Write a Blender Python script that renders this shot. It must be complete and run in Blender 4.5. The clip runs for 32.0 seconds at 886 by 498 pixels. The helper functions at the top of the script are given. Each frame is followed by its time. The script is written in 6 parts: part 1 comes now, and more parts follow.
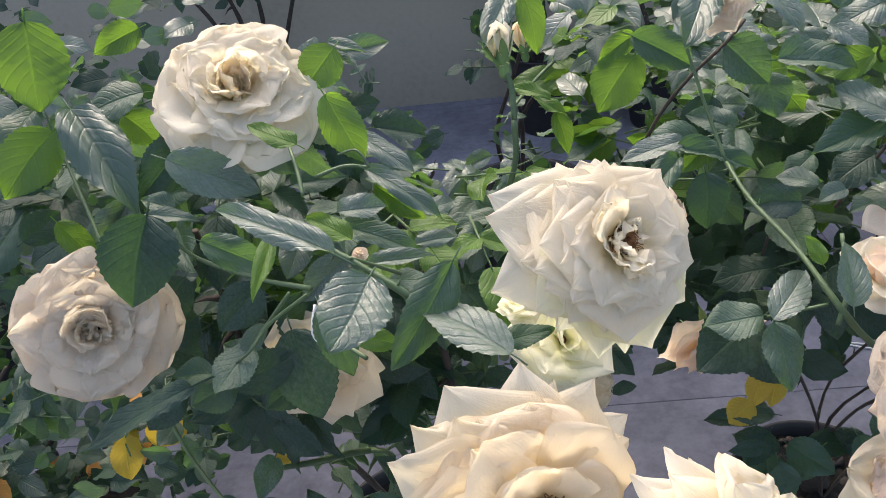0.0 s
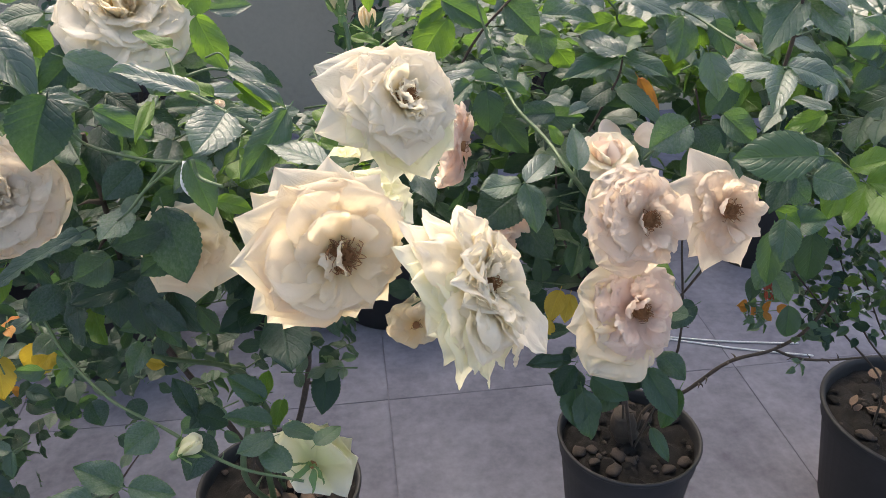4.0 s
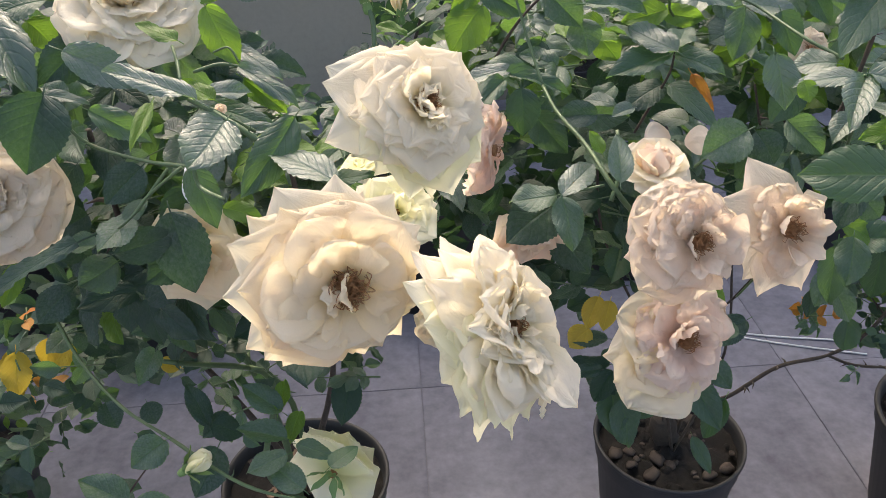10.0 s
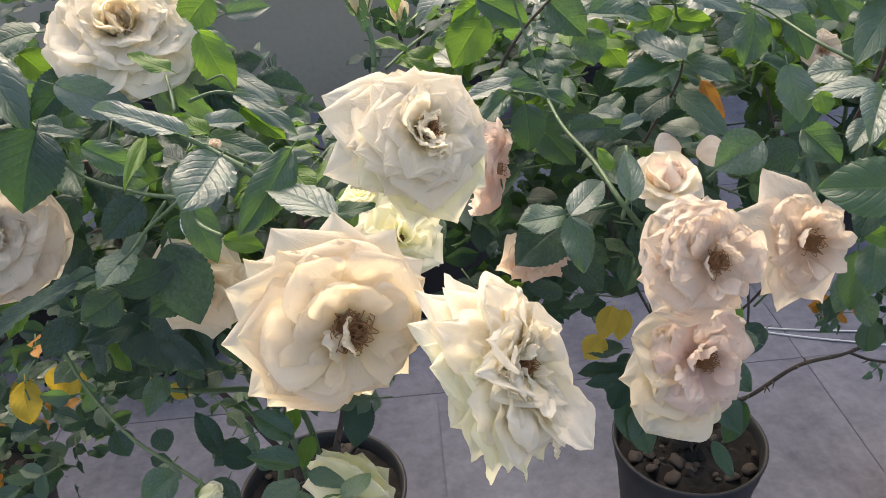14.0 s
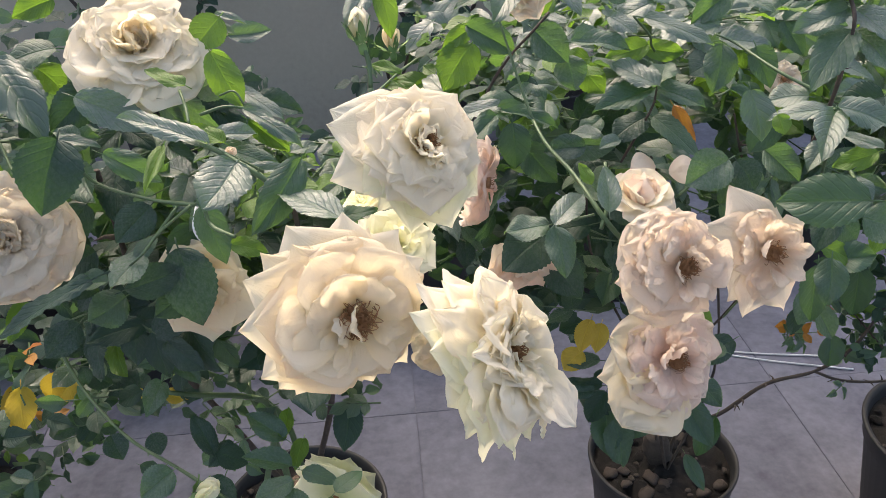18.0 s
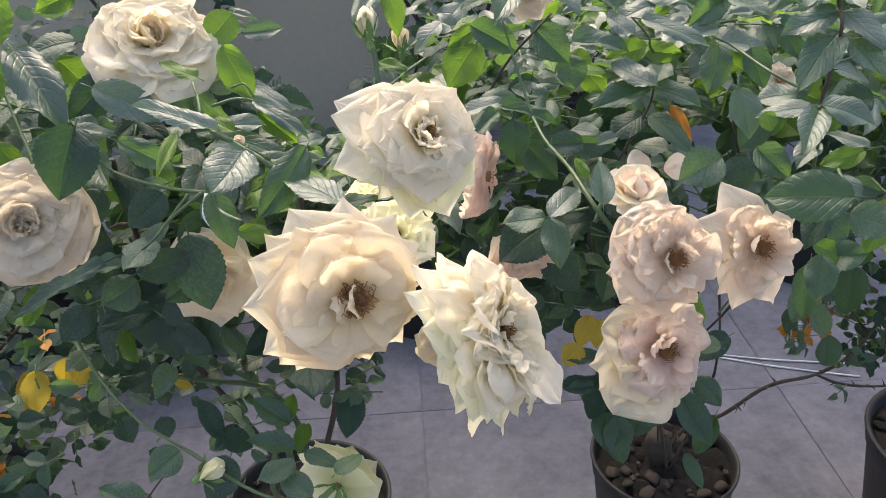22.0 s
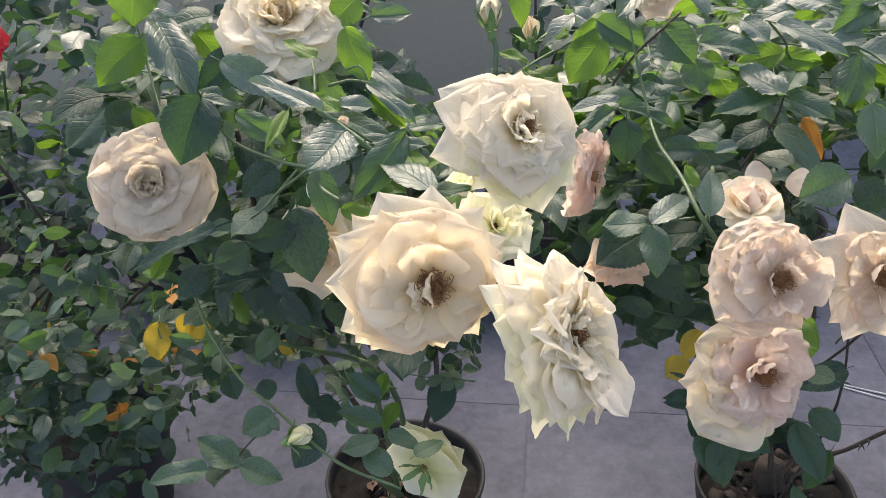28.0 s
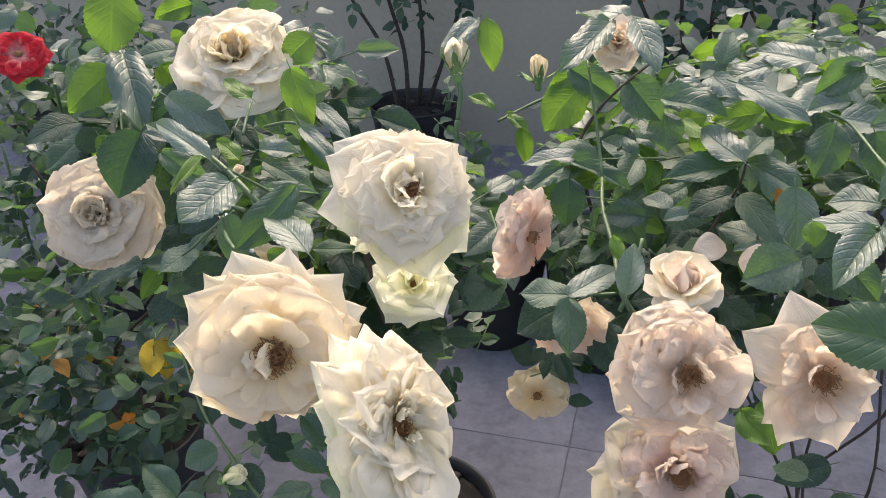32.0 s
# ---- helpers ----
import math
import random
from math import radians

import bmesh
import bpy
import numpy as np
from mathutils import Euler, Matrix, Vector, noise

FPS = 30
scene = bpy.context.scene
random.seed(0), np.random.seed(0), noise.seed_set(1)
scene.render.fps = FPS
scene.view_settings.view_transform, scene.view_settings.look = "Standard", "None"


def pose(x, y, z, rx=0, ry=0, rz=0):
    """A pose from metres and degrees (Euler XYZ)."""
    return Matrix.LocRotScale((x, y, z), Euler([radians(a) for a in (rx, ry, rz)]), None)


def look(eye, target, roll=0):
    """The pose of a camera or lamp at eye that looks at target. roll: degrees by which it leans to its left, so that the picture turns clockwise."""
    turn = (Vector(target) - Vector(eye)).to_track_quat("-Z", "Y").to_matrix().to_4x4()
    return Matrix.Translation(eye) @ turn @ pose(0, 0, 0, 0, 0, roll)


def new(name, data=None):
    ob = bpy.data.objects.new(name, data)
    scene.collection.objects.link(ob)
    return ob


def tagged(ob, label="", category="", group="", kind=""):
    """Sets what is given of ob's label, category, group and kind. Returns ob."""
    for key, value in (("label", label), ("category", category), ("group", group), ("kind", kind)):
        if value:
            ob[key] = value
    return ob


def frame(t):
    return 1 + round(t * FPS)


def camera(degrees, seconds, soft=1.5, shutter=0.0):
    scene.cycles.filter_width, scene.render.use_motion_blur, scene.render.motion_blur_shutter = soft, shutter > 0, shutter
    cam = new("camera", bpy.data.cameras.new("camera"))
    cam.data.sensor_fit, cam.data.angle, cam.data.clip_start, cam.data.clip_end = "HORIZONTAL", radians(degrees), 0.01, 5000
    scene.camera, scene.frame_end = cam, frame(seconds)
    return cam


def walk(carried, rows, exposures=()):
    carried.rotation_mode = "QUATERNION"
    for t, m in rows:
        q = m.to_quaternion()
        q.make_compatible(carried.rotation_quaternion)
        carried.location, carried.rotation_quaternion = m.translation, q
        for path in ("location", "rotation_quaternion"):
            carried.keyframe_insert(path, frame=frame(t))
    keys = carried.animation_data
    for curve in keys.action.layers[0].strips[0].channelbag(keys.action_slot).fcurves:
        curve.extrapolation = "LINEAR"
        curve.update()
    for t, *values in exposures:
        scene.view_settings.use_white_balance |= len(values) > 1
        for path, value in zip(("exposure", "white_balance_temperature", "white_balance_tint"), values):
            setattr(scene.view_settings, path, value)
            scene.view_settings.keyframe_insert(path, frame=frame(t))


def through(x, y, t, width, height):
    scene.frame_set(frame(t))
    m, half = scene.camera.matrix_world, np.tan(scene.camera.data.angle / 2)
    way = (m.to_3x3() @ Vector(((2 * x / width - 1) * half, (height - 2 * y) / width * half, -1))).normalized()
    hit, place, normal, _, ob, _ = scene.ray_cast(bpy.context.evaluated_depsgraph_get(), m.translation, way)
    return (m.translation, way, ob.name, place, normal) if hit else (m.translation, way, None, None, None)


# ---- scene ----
cam = camera(57.5, 32.0, soft=0.5)
METRES, EYE, TILT, LEAN, TURN = 1.4, 1.2, -33.0, 6.0, 0.0
ROWS = [
    (0.0, 0.0, 0.0, 0.0, 0.0, 0.0, -0.0),
    (0.5, -0.0033, -0.002, -0.0276, -1.28, 2.78, -2.13),
    (1.0, 0.0423, 0.0014, -0.0012, 3.66, 0.08, -3.4),
    (1.5, 0.0854, -0.0003, -0.0156, 8.66, 0.02, -7.58),
    (2.0, 0.0943, -0.0172, -0.0091, 7.67, -0.15, -7.06),
    (2.5, 0.0505, -0.0545, -0.0338, -0.89, 2.37, -4.29),
    (3.0, 0.0268, -0.0954, -0.0808, -6.99, 3.2, -1.59),
    (3.5, 0.0177, -0.1194, -0.098, -8.33, 3.28, -0.55),
    (4.0, 0.0198, -0.1148, -0.0985, -8.79, 3.75, -0.3),
    (4.5, 0.0306, -0.1019, -0.0843, -8.77, 3.94, 0.17),
    (6.5, 0.0251, -0.0943, -0.0757, -8.02, 3.24, -0.87),
    (7.0, 0.0231, -0.0929, -0.0721, -7.52, 3.04, -0.83),
    (7.5, 0.0219, -0.089, -0.0749, -7.25, 3.28, -0.99),
    (8.0, 0.0272, -0.0808, -0.0677, -6.81, 2.97, -0.99),
    (8.5, 0.0404, -0.0693, -0.067, -6.6, 2.8, -1.18),
    (9.0, 0.0465, -0.0668, -0.0632, -6.26, 2.43, -1.12),
    (9.5, 0.0396, -0.0694, -0.0697, -6.05, 2.0, -1.33),
    (10.0, 0.034, -0.0752, -0.0722, -5.9, 1.77, -1.61),
    (10.5, 0.0313, -0.0712, -0.0655, -5.68, 1.58, -1.56),
    (11.0, 0.0386, -0.0704, -0.0599, -5.5, 1.71, -1.5),
    (11.5, 0.0434, -0.0739, -0.062, -5.17, 1.64, -1.05),
    (12.0, 0.0437, -0.0731, -0.0649, -5.06, 1.71, -0.46),
    (12.5, 0.0519, -0.0725, -0.0635, -5.02, 1.68, 0.08),
    (13.0, 0.0538, -0.0594, -0.0564, -5.02, 1.63, 0.42),
    (13.5, 0.0474, -0.0591, -0.0514, -4.82, 1.38, 0.38),
    (15.5, 0.0205, -0.092, -0.0793, -5.88, 2.41, -0.17),
    (16.0, 0.0312, -0.0909, -0.0691, -6.03, 2.86, -0.19),
    (16.5, 0.033, -0.0874, -0.0689, -6.17, 2.88, -0.26),
    (17.0, 0.0259, -0.0904, -0.0735, -6.45, 3.1, -0.21),
    (17.5, 0.0217, -0.0964, -0.0736, -6.64, 3.34, -0.33),
    (18.0, 0.0261, -0.0948, -0.0699, -6.67, 3.49, -0.35),
    (18.5, 0.0319, -0.0953, -0.0683, -6.66, 3.78, -0.42),
    (19.0, 0.0268, -0.0914, -0.0723, -6.5, 3.84, -0.61),
    (19.5, 0.0239, -0.0897, -0.0706, -6.18, 3.8, -0.93),
    (20.0, 0.027, -0.0847, -0.0683, -6.1, 3.7, -1.34),
    (20.5, 0.0259, -0.0873, -0.0679, -5.96, 3.7, -1.43),
    (21.0, 0.0309, -0.0944, -0.0642, -5.87, 3.82, -1.48),
    (21.5, 0.0346, -0.0941, -0.0691, -5.75, 3.82, -1.43),
    (22.0, 0.0323, -0.1118, -0.0797, -5.81, 3.84, -1.37),
    (22.5, 0.0229, -0.1268, -0.0923, -5.95, 3.72, -1.1),
    (23.0, 0.0618, -0.0984, -0.0664, -2.32, 3.84, -4.06),
    (23.5, 0.1116, -0.0785, -0.0616, 0.67, 3.0, -7.46),
    (24.0, 0.1137, -0.0743, -0.0555, 2.79, 2.2, -8.27),
    (24.5, 0.0842, -0.0902, -0.0666, 3.78, 1.84, -7.84),
    (26.5, 0.0798, -0.1053, -0.071, 3.21, 2.24, -7.3),
    (27.0, 0.0763, -0.1007, -0.0694, 3.43, 2.08, -8.09),
    (27.5, 0.0626, -0.1059, -0.0709, 3.5, 2.25, -8.12),
    (28.0, 0.0543, -0.1108, -0.0766, 3.32, 2.41, -7.49),
    (28.5, 0.0721, -0.1043, -0.0764, 2.95, 2.37, -6.95),
    (29.0, 0.0929, -0.1093, -0.0662, 2.81, 2.52, -6.82),
    (29.5, 0.1116, -0.114, -0.0625, 2.73, 2.66, -6.48),
    (30.0, 0.1173, -0.1184, -0.0608, 2.73, 2.93, -6.34),
    (30.5, 0.1096, -0.1135, -0.059, 2.86, 3.13, -6.39),
    (31.0, 0.1027, -0.1085, -0.0587, 3.14, 3.2, -6.63),
    (31.5, 0.118, -0.0917, -0.0538, 5.14, 3.04, -8.62),
    (32.0, 0.1531, -0.0764, -0.0335, 11.05, 2.07, -11.85),
]
EXPOSURES = [(0.0, 0.14, 6570, 12), (2.0, 0.22, 6720, 12), (3.5, 0.30, 6860, 12), (10.0, 0.28, 7050, 12), (20.0, 0.29, 6980, 12), (32.0, 0.30, 6920, 12)]
walk(cam, [(t, pose(0, 0, EYE, TILT, LEAN, TURN) @ pose(METRES * x, METRES * y, METRES * z, 90 + pitch, roll, yaw)) for t, x, y, z, yaw, pitch, roll in ROWS], EXPOSURES)

# ---- sky, sun ----
world = bpy.data.worlds.new("sky")
scene.world = world
world.use_nodes = True
wn = world.node_tree
sky = wn.nodes.new("ShaderNodeTexSky")
sky.sky_type = "NISHITA"
sky.sun_disc = False
SUN_EL, SUN_AZ = 51.0, -16.0
sky.sun_elevation, sky.sun_rotation = radians(SUN_EL), radians(SUN_AZ)
sky.air_density, sky.dust_density = 1.0, 6.0
wn.nodes["Background"].inputs["Strength"].default_value = 0.37
wn.links.new(sky.outputs["Color"], wn.nodes["Background"].inputs["Color"])
sun = new("sun", bpy.data.lights.new("sun", "SUN"))
sun.data.energy, sun.data.angle, sun.data.color = 1.65, radians(9.0), (1.0, 0.91, 0.76)
sun_from = Vector((math.sin(radians(SUN_AZ)) * math.cos(radians(SUN_EL)), math.cos(radians(SUN_AZ)) * math.cos(radians(SUN_EL)), math.sin(radians(SUN_EL))))
sun.matrix_world = look(sun_from * 20, (0, 0, 0))


# ---- materials ----
def nodes_of(name):
    m = bpy.data.materials.new(name)
    m.use_nodes = True
    t = m.node_tree
    return m, t, t.nodes["Principled BSDF"], t.nodes["Material Output"]


def add(t, kind, **values):
    n = t.nodes.new(kind)
    for key, value in values.items():
        if key in n.inputs:
            n.inputs[key].default_value = value
    return n


def ramp(t, source, stops):
    n = t.nodes.new("ShaderNodeValToRGB")
    while len(n.color_ramp.elements) < len(stops):
        n.color_ramp.elements.new(0.5)
    for e, (p, c) in zip(n.color_ramp.elements, stops):
        e.position, e.color = p, (*c, 1) if len(c) == 3 else c
    t.links.new(source, n.inputs["Fac"])
    return n.outputs["Color"]


def noise_tex(t, scale, detail=4.0, rough=0.55, vector=None):
    n = add(t, "ShaderNodeTexNoise", Scale=scale, Detail=detail, Roughness=rough)
    if vector:
        t.links.new(vector, n.inputs["Vector"])
    return n.outputs["Fac"]


def math_node(t, op, a, b=None):
    n = t.nodes.new("ShaderNodeMath")
    n.operation = op
    for i, v in enumerate((a, b)):
        if v is None:
            continue
        if isinstance(v, (int, float)):
            n.inputs[i].default_value = v
        else:
            t.links.new(v, n.inputs[i])
    return n.outputs[0]


def mixed(t, fac, a, b, blend="MIX"):
    n = t.nodes.new("ShaderNodeMix")
    n.data_type, n.blend_type = "RGBA", blend
    for sock, v in ((n.inputs[0], fac), (n.inputs[6], a), (n.inputs[7], b)):
        if isinstance(v, (int, float)):
            sock.default_value = v
        elif isinstance(v, tuple):
            sock.default_value = (*v, 1)
        else:
            t.links.new(v, sock)
    return n.outputs[2]


def bump(t, bsdf, height, strength, distance=0.002):
    n = add(t, "ShaderNodeBump", Strength=strength, Distance=distance)
    t.links.new(height, n.inputs["Height"])
    t.links.new(n.outputs["Normal"], bsdf.inputs["Normal"])
    return n.outputs["Normal"]


def coords(t):
    return t.nodes.new("ShaderNodeTexCoord")


def plain(name, stops, scale, roughness=0.8, relief=0.3, distance=0.002, fine=None, metal=0.0):
    """A surface with grain at two scales, on world-sized coordinates."""
    m, t, b, _ = nodes_of(name)
    c = coords(t).outputs["Object"]
    big = noise_tex(t, scale, 5, 0.6, c)
    small = noise_tex(t, fine or scale * 9, 3, 0.6, c)
    both = math_node(t, "ADD", math_node(t, "MULTIPLY", big, 0.65), math_node(t, "MULTIPLY", small, 0.35))
    t.links.new(ramp(t, both, stops), b.inputs["Base Color"])
    b.inputs["Roughness"].default_value, b.inputs["Metallic"].default_value = roughness, metal
    bump(t, b, both, relief, distance)
    return m


def leaf_material(name, low, high, through, gloss=0.42, dust=0.5, shine=0.45):
    """Leaf blade: pinnate veins in relief, mottled green, pale dust, light passing through."""
    m, t, b, out = nodes_of(name)
    uv = t.nodes.new("ShaderNodeUVMap")
    sep = t.nodes.new("ShaderNodeSeparateXYZ")
    t.links.new(uv.outputs["UV"], sep.inputs[0])
    side = math_node(t, "ABSOLUTE", math_node(t, "SUBTRACT", sep.outputs["X"], 0.5))
    along = math_node(t, "SUBTRACT", math_node(t, "MULTIPLY", sep.outputs["Y"], 7.0), math_node(t, "MULTIPLY", side, 4.8))
    saw = math_node(t, "ABSOLUTE", math_node(t, "SUBTRACT", math_node(t, "FRACT", along), 0.5))
    vein = math_node(t, "MAXIMUM", math_node(t, "SUBTRACT", 1.0, math_node(t, "MULTIPLY", saw, 4.5)), 0.0)
    mid = math_node(t, "MAXIMUM", math_node(t, "SUBTRACT", 1.0, math_node(t, "MULTIPLY", side, 26.0)), 0.0)
    veins = math_node(t, "MINIMUM", math_node(t, "ADD", math_node(t, "MULTIPLY", math_node(t, "POWER", vein, 4.0), 0.5), mid), 1.0)
    info = t.nodes.new("ShaderNodeObjectInfo")
    c = coords(t).outputs["Object"]
    shift = t.nodes.new("ShaderNodeVectorMath")
    shift.operation = "ADD"
    t.links.new(c, shift.inputs[0])
    t.links.new(info.outputs["Random"], shift.inputs[1])
    spots = noise_tex(t, 3.0, 5, 0.65, shift.outputs[0])
    tone = math_node(t, "ADD", math_node(t, "MULTIPLY", spots, 0.6), math_node(t, "MULTIPLY", info.outputs["Random"], 0.4))
    green = ramp(t, tone, [(0.25, low), (0.75, high)])
    green = mixed(t, math_node(t, "MULTIPLY", veins, 0.22), green, tuple(0.9 * v for v in low))
    film = math_node(t, "MULTIPLY", ramp(t, noise_tex(t, 16.0, 6, 0.75, shift.outputs[0]), [(0.40, (0, 0, 0)), (0.66, (1, 1, 1))]), dust)
    film = math_node(t, "MULTIPLY", film, info.outputs["Random"])
    green = mixed(t, film, green, (0.36, 0.38, 0.36))
    t.links.new(green, b.inputs["Base Color"])
    b.inputs["Roughness"].default_value = gloss
    b.inputs["Specular IOR Level"].default_value = shine
    quilt = math_node(t, "ADD", math_node(t, "MULTIPLY", math_node(t, "POWER", vein, 2.0), -0.42), math_node(t, "MULTIPLY", mid, -0.9))
    quilt = math_node(t, "ADD", quilt, math_node(t, "MULTIPLY", noise_tex(t, 14, 5, 0.65, c), 0.8))
    nrm = bump(t, b, quilt, 0.45, 0.0018)
    tr = add(t, "ShaderNodeBsdfTranslucent")
    glow = mixed(t, math_node(t, "MULTIPLY", veins, 0.9), through, tuple(min(1.0, 1.4 * v) for v in through))
    t.links.new(glow, tr.inputs["Color"])
    t.links.new(nrm, tr.inputs["Normal"])
    mix = add(t, "ShaderNodeMixShader", Fac=0.40)
    t.links.new(b.outputs[0], mix.inputs[1])
    t.links.new(tr.outputs[0], mix.inputs[2])
    t.links.new(mix.outputs[0], out.inputs["Surface"])
    return m


def petal_material(name, base, body, tip, through, stain=0.0, crinkle=0.22):
    """Petal: cream towards its foot, faint long veins, browned nicks, light passing through."""
    m, t, b, out = nodes_of(name)
    uv = t.nodes.new("ShaderNodeUVMap")
    sep = t.nodes.new("ShaderNodeSeparateXYZ")
    t.links.new(uv.outputs["UV"], sep.inputs[0])
    info = t.nodes.new("ShaderNodeObjectInfo")
    c = coords(t).outputs["Object"]
    shift = t.nodes.new("ShaderNodeVectorMath")
    shift.operation = "ADD"
    t.links.new(c, shift.inputs[0])
    t.links.new(info.outputs["Random"], shift.inputs[1])
    wob = math_node(t, "ADD", sep.outputs["Y"], math_node(t, "MULTIPLY", math_node(t, "SUBTRACT", noise_tex(t, 3, 4, 0.6, shift.outputs[0]), 0.5), 0.5))
    col = ramp(t, wob, [(0.12, base), (0.55, body), (0.95, tip)])
    mark = ramp(t, noise_tex(t, 7, 6, 0.7, shift.outputs[0]), [(0.66, (0, 0, 0)), (0.74, (1, 1, 1))])
    col = mixed(t, math_node(t, "MULTIPLY", mark, stain), col, (0.42, 0.25, 0.12))
    rim = math_node(t, "MAXIMUM", math_node(t, "ABSOLUTE", math_node(t, "SUBTRACT", math_node(t, "MULTIPLY", sep.outputs["X"], 2.0), 1.0)), sep.outputs["Y"])
    rim = math_node(t, "ADD", rim, math_node(t, "MULTIPLY", math_node(t, "SUBTRACT", noise_tex(t, 9, 4, 0.6, shift.outputs[0]), 0.5), 0.12))
    rim = ramp(t, rim, [(0.955, (0, 0, 0)), (0.995, (1, 1, 1))])
    col = mixed(t, math_node(t, "MULTIPLY", rim, 0.25 + stain), col, (0.62, 0.46, 0.26))
    t.links.new(col, b.inputs["Base Color"])
    b.inputs["Roughness"].default_value = 0.55
    b.inputs["Specular IOR Level"].default_value = 0.25
    stripes = add(t, "ShaderNodeTexNoise", Scale=1.0, Detail=3.0)
    vec = t.nodes.new("ShaderNodeCombineXYZ")
    t.links.new(math_node(t, "MULTIPLY", sep.outputs["X"], 30.0), vec.inputs[0])
    t.links.new(math_node(t, "MULTIPLY", sep.outputs["Y"], 3.0), vec.inputs[1])
    t.links.new(vec.outputs[0], stripes.inputs["Vector"])
    relief = math_node(t, "ADD", stripes.outputs["Fac"], math_node(t, "MULTIPLY", noise_tex(t, 5, 4, 0.6, shift.outputs[0]), 2.0))
    fine = math_node(t, "ADD", relief, math_node(t, "MULTIPLY", noise_tex(t, 19, 4, 0.65, shift.outputs[0]), 0.9))
    nrm = bump(t, b, fine, crinkle, 0.0016)
    tr = add(t, "ShaderNodeBsdfTranslucent")
    tr.inputs["Color"].default_value = (*through, 1)
    t.links.new(nrm, tr.inputs["Normal"])
    mix = add(t, "ShaderNodeMixShader", Fac=0.56)
    t.links.new(b.outputs[0], mix.inputs[1])
    t.links.new(tr.outputs[0], mix.inputs[2])
    t.links.new(mix.outputs[0], out.inputs["Surface"])
    return m


LEAF = {
    "g": leaf_material("leaf_green", (0.031, 0.074, 0.054), (0.066, 0.124, 0.090), (0.15, 0.31, 0.045), 0.45, 0.40, 0.6),
    # the green leaf again, with deep shade inside the bushes put into its colour
    "d": leaf_material("leaf_shaded", (0.016, 0.045, 0.036), (0.033, 0.074, 0.058), (0.06, 0.14, 0.025), 0.48, 0.24, 0.40),
    # dusty leaf, its base colour also paled for sun and sky sheen
    "p": leaf_material("leaf_dusty_sheen", (0.050, 0.090, 0.077), (0.098, 0.150, 0.128), (0.15, 0.30, 0.05), 0.39, 0.55, 1.0),
    # young yellow-green leaf, base colour brightened to look lit from behind
    "l": leaf_material("leaf_lime_backlit", (0.055, 0.120, 0.020), (0.10, 0.20, 0.032), (0.27, 0.50, 0.045), 0.45, 0.1),
    "y": leaf_material("leaf_yellow", (0.42, 0.27, 0.03), (0.60, 0.44, 0.05), (0.75, 0.55, 0.05), 0.5, 0.1),
    "o": leaf_material("leaf_orange", (0.38, 0.13, 0.03), (0.55, 0.27, 0.06), (0.75, 0.35, 0.05), 0.5, 0.1),
    "r": leaf_material("leaf_red", (0.20, 0.04, 0.03), (0.30, 0.08, 0.05), (0.55, 0.10, 0.05), 0.45, 0.1),
}
PETAL = {
    "white": petal_material("petal_white", (0.86, 0.75, 0.45), (0.86, 0.805, 0.68), (0.87, 0.82, 0.715), (0.95, 0.875, 0.67), 0.03),
    "cream": petal_material("petal_cream", (0.86, 0.69, 0.39), (0.87, 0.78, 0.61), (0.88, 0.81, 0.665), (0.96, 0.84, 0.58), 0.06),
    "blush": petal_material("petal_blush", (0.83, 0.65, 0.48), (0.87, 0.755, 0.63), (0.89, 0.81, 0.695), (0.96, 0.81, 0.62), 0.26, 0.45),
    "pink": petal_material("petal_pink", (0.81, 0.62, 0.51), (0.84, 0.70, 0.605), (0.85, 0.77, 0.67), (0.93, 0.77, 0.63), 0.10, 0.40),
    "grey": petal_material("petal_greyed", (0.74, 0.62, 0.46), (0.80, 0.725, 0.61), (0.83, 0.775, 0.66), (0.90, 0.79, 0.60), 0.26, 0.40),
    "green": petal_material("petal_greenish", (0.74, 0.76, 0.42), (0.88, 0.86, 0.66), (0.90, 0.87, 0.74), (0.94, 0.92, 0.66), 0.05),
    "red": petal_material("petal_red_striped", (0.75, 0.35, 0.32), (0.60, 0.010, 0.035), (0.66, 0.05, 0.07), (0.80, 0.03, 0.05), 0.0),
}
STEM = plain("stem_green", [(0.3, (0.050, 0.092, 0.038)), (0.7, (0.10, 0.155, 0.065))], 40, 0.5, 0.15)
CANE = plain("cane_brown", [(0.3, (0.028, 0.022, 0.018)), (0.7, (0.085, 0.066, 0.05))], 60, 0.85, 0.6)
STAMEN = plain("stamen_brown", [(0.3, (0.15, 0.055, 0.025)), (0.7, (0.42, 0.22, 0.085))], 300, 0.8, 0.2)
SEPAL = plain("sepal_green", [(0.3, (0.10, 0.19, 0.06)), (0.7, (0.20, 0.32, 0.10))], 60, 0.55, 0.2)
POT = plain("pot_plastic", [(0.3, (0.012, 0.012, 0.013)), (0.75, (0.030, 0.030, 0.032))], 9, 0.62, 0.15, 0.001, 60)
SOIL = plain("soil", [(0.35, (0.003, 0.0025, 0.002)), (0.75, (0.020, 0.016, 0.013))], 55, 0.95, 1.0, 0.006)
PEBBLE = plain("pebble", [(0.3, (0.022, 0.017, 0.014)), (0.7, (0.08, 0.06, 0.048))], 50, 0.85, 0.4)
DRY = plain("dry_leaf", [(0.3, (0.085, 0.052, 0.034)), (0.7, (0.21, 0.145, 0.10))], 60, 0.8, 0.4)
WALL = plain("wall_plaster", [(0.25, (0.31, 0.275, 0.212)), (0.5, (0.41, 0.367, 0.283)), (0.8, (0.475, 0.428, 0.33))], 1.3, 0.9, 0.35, 0.004, 40)
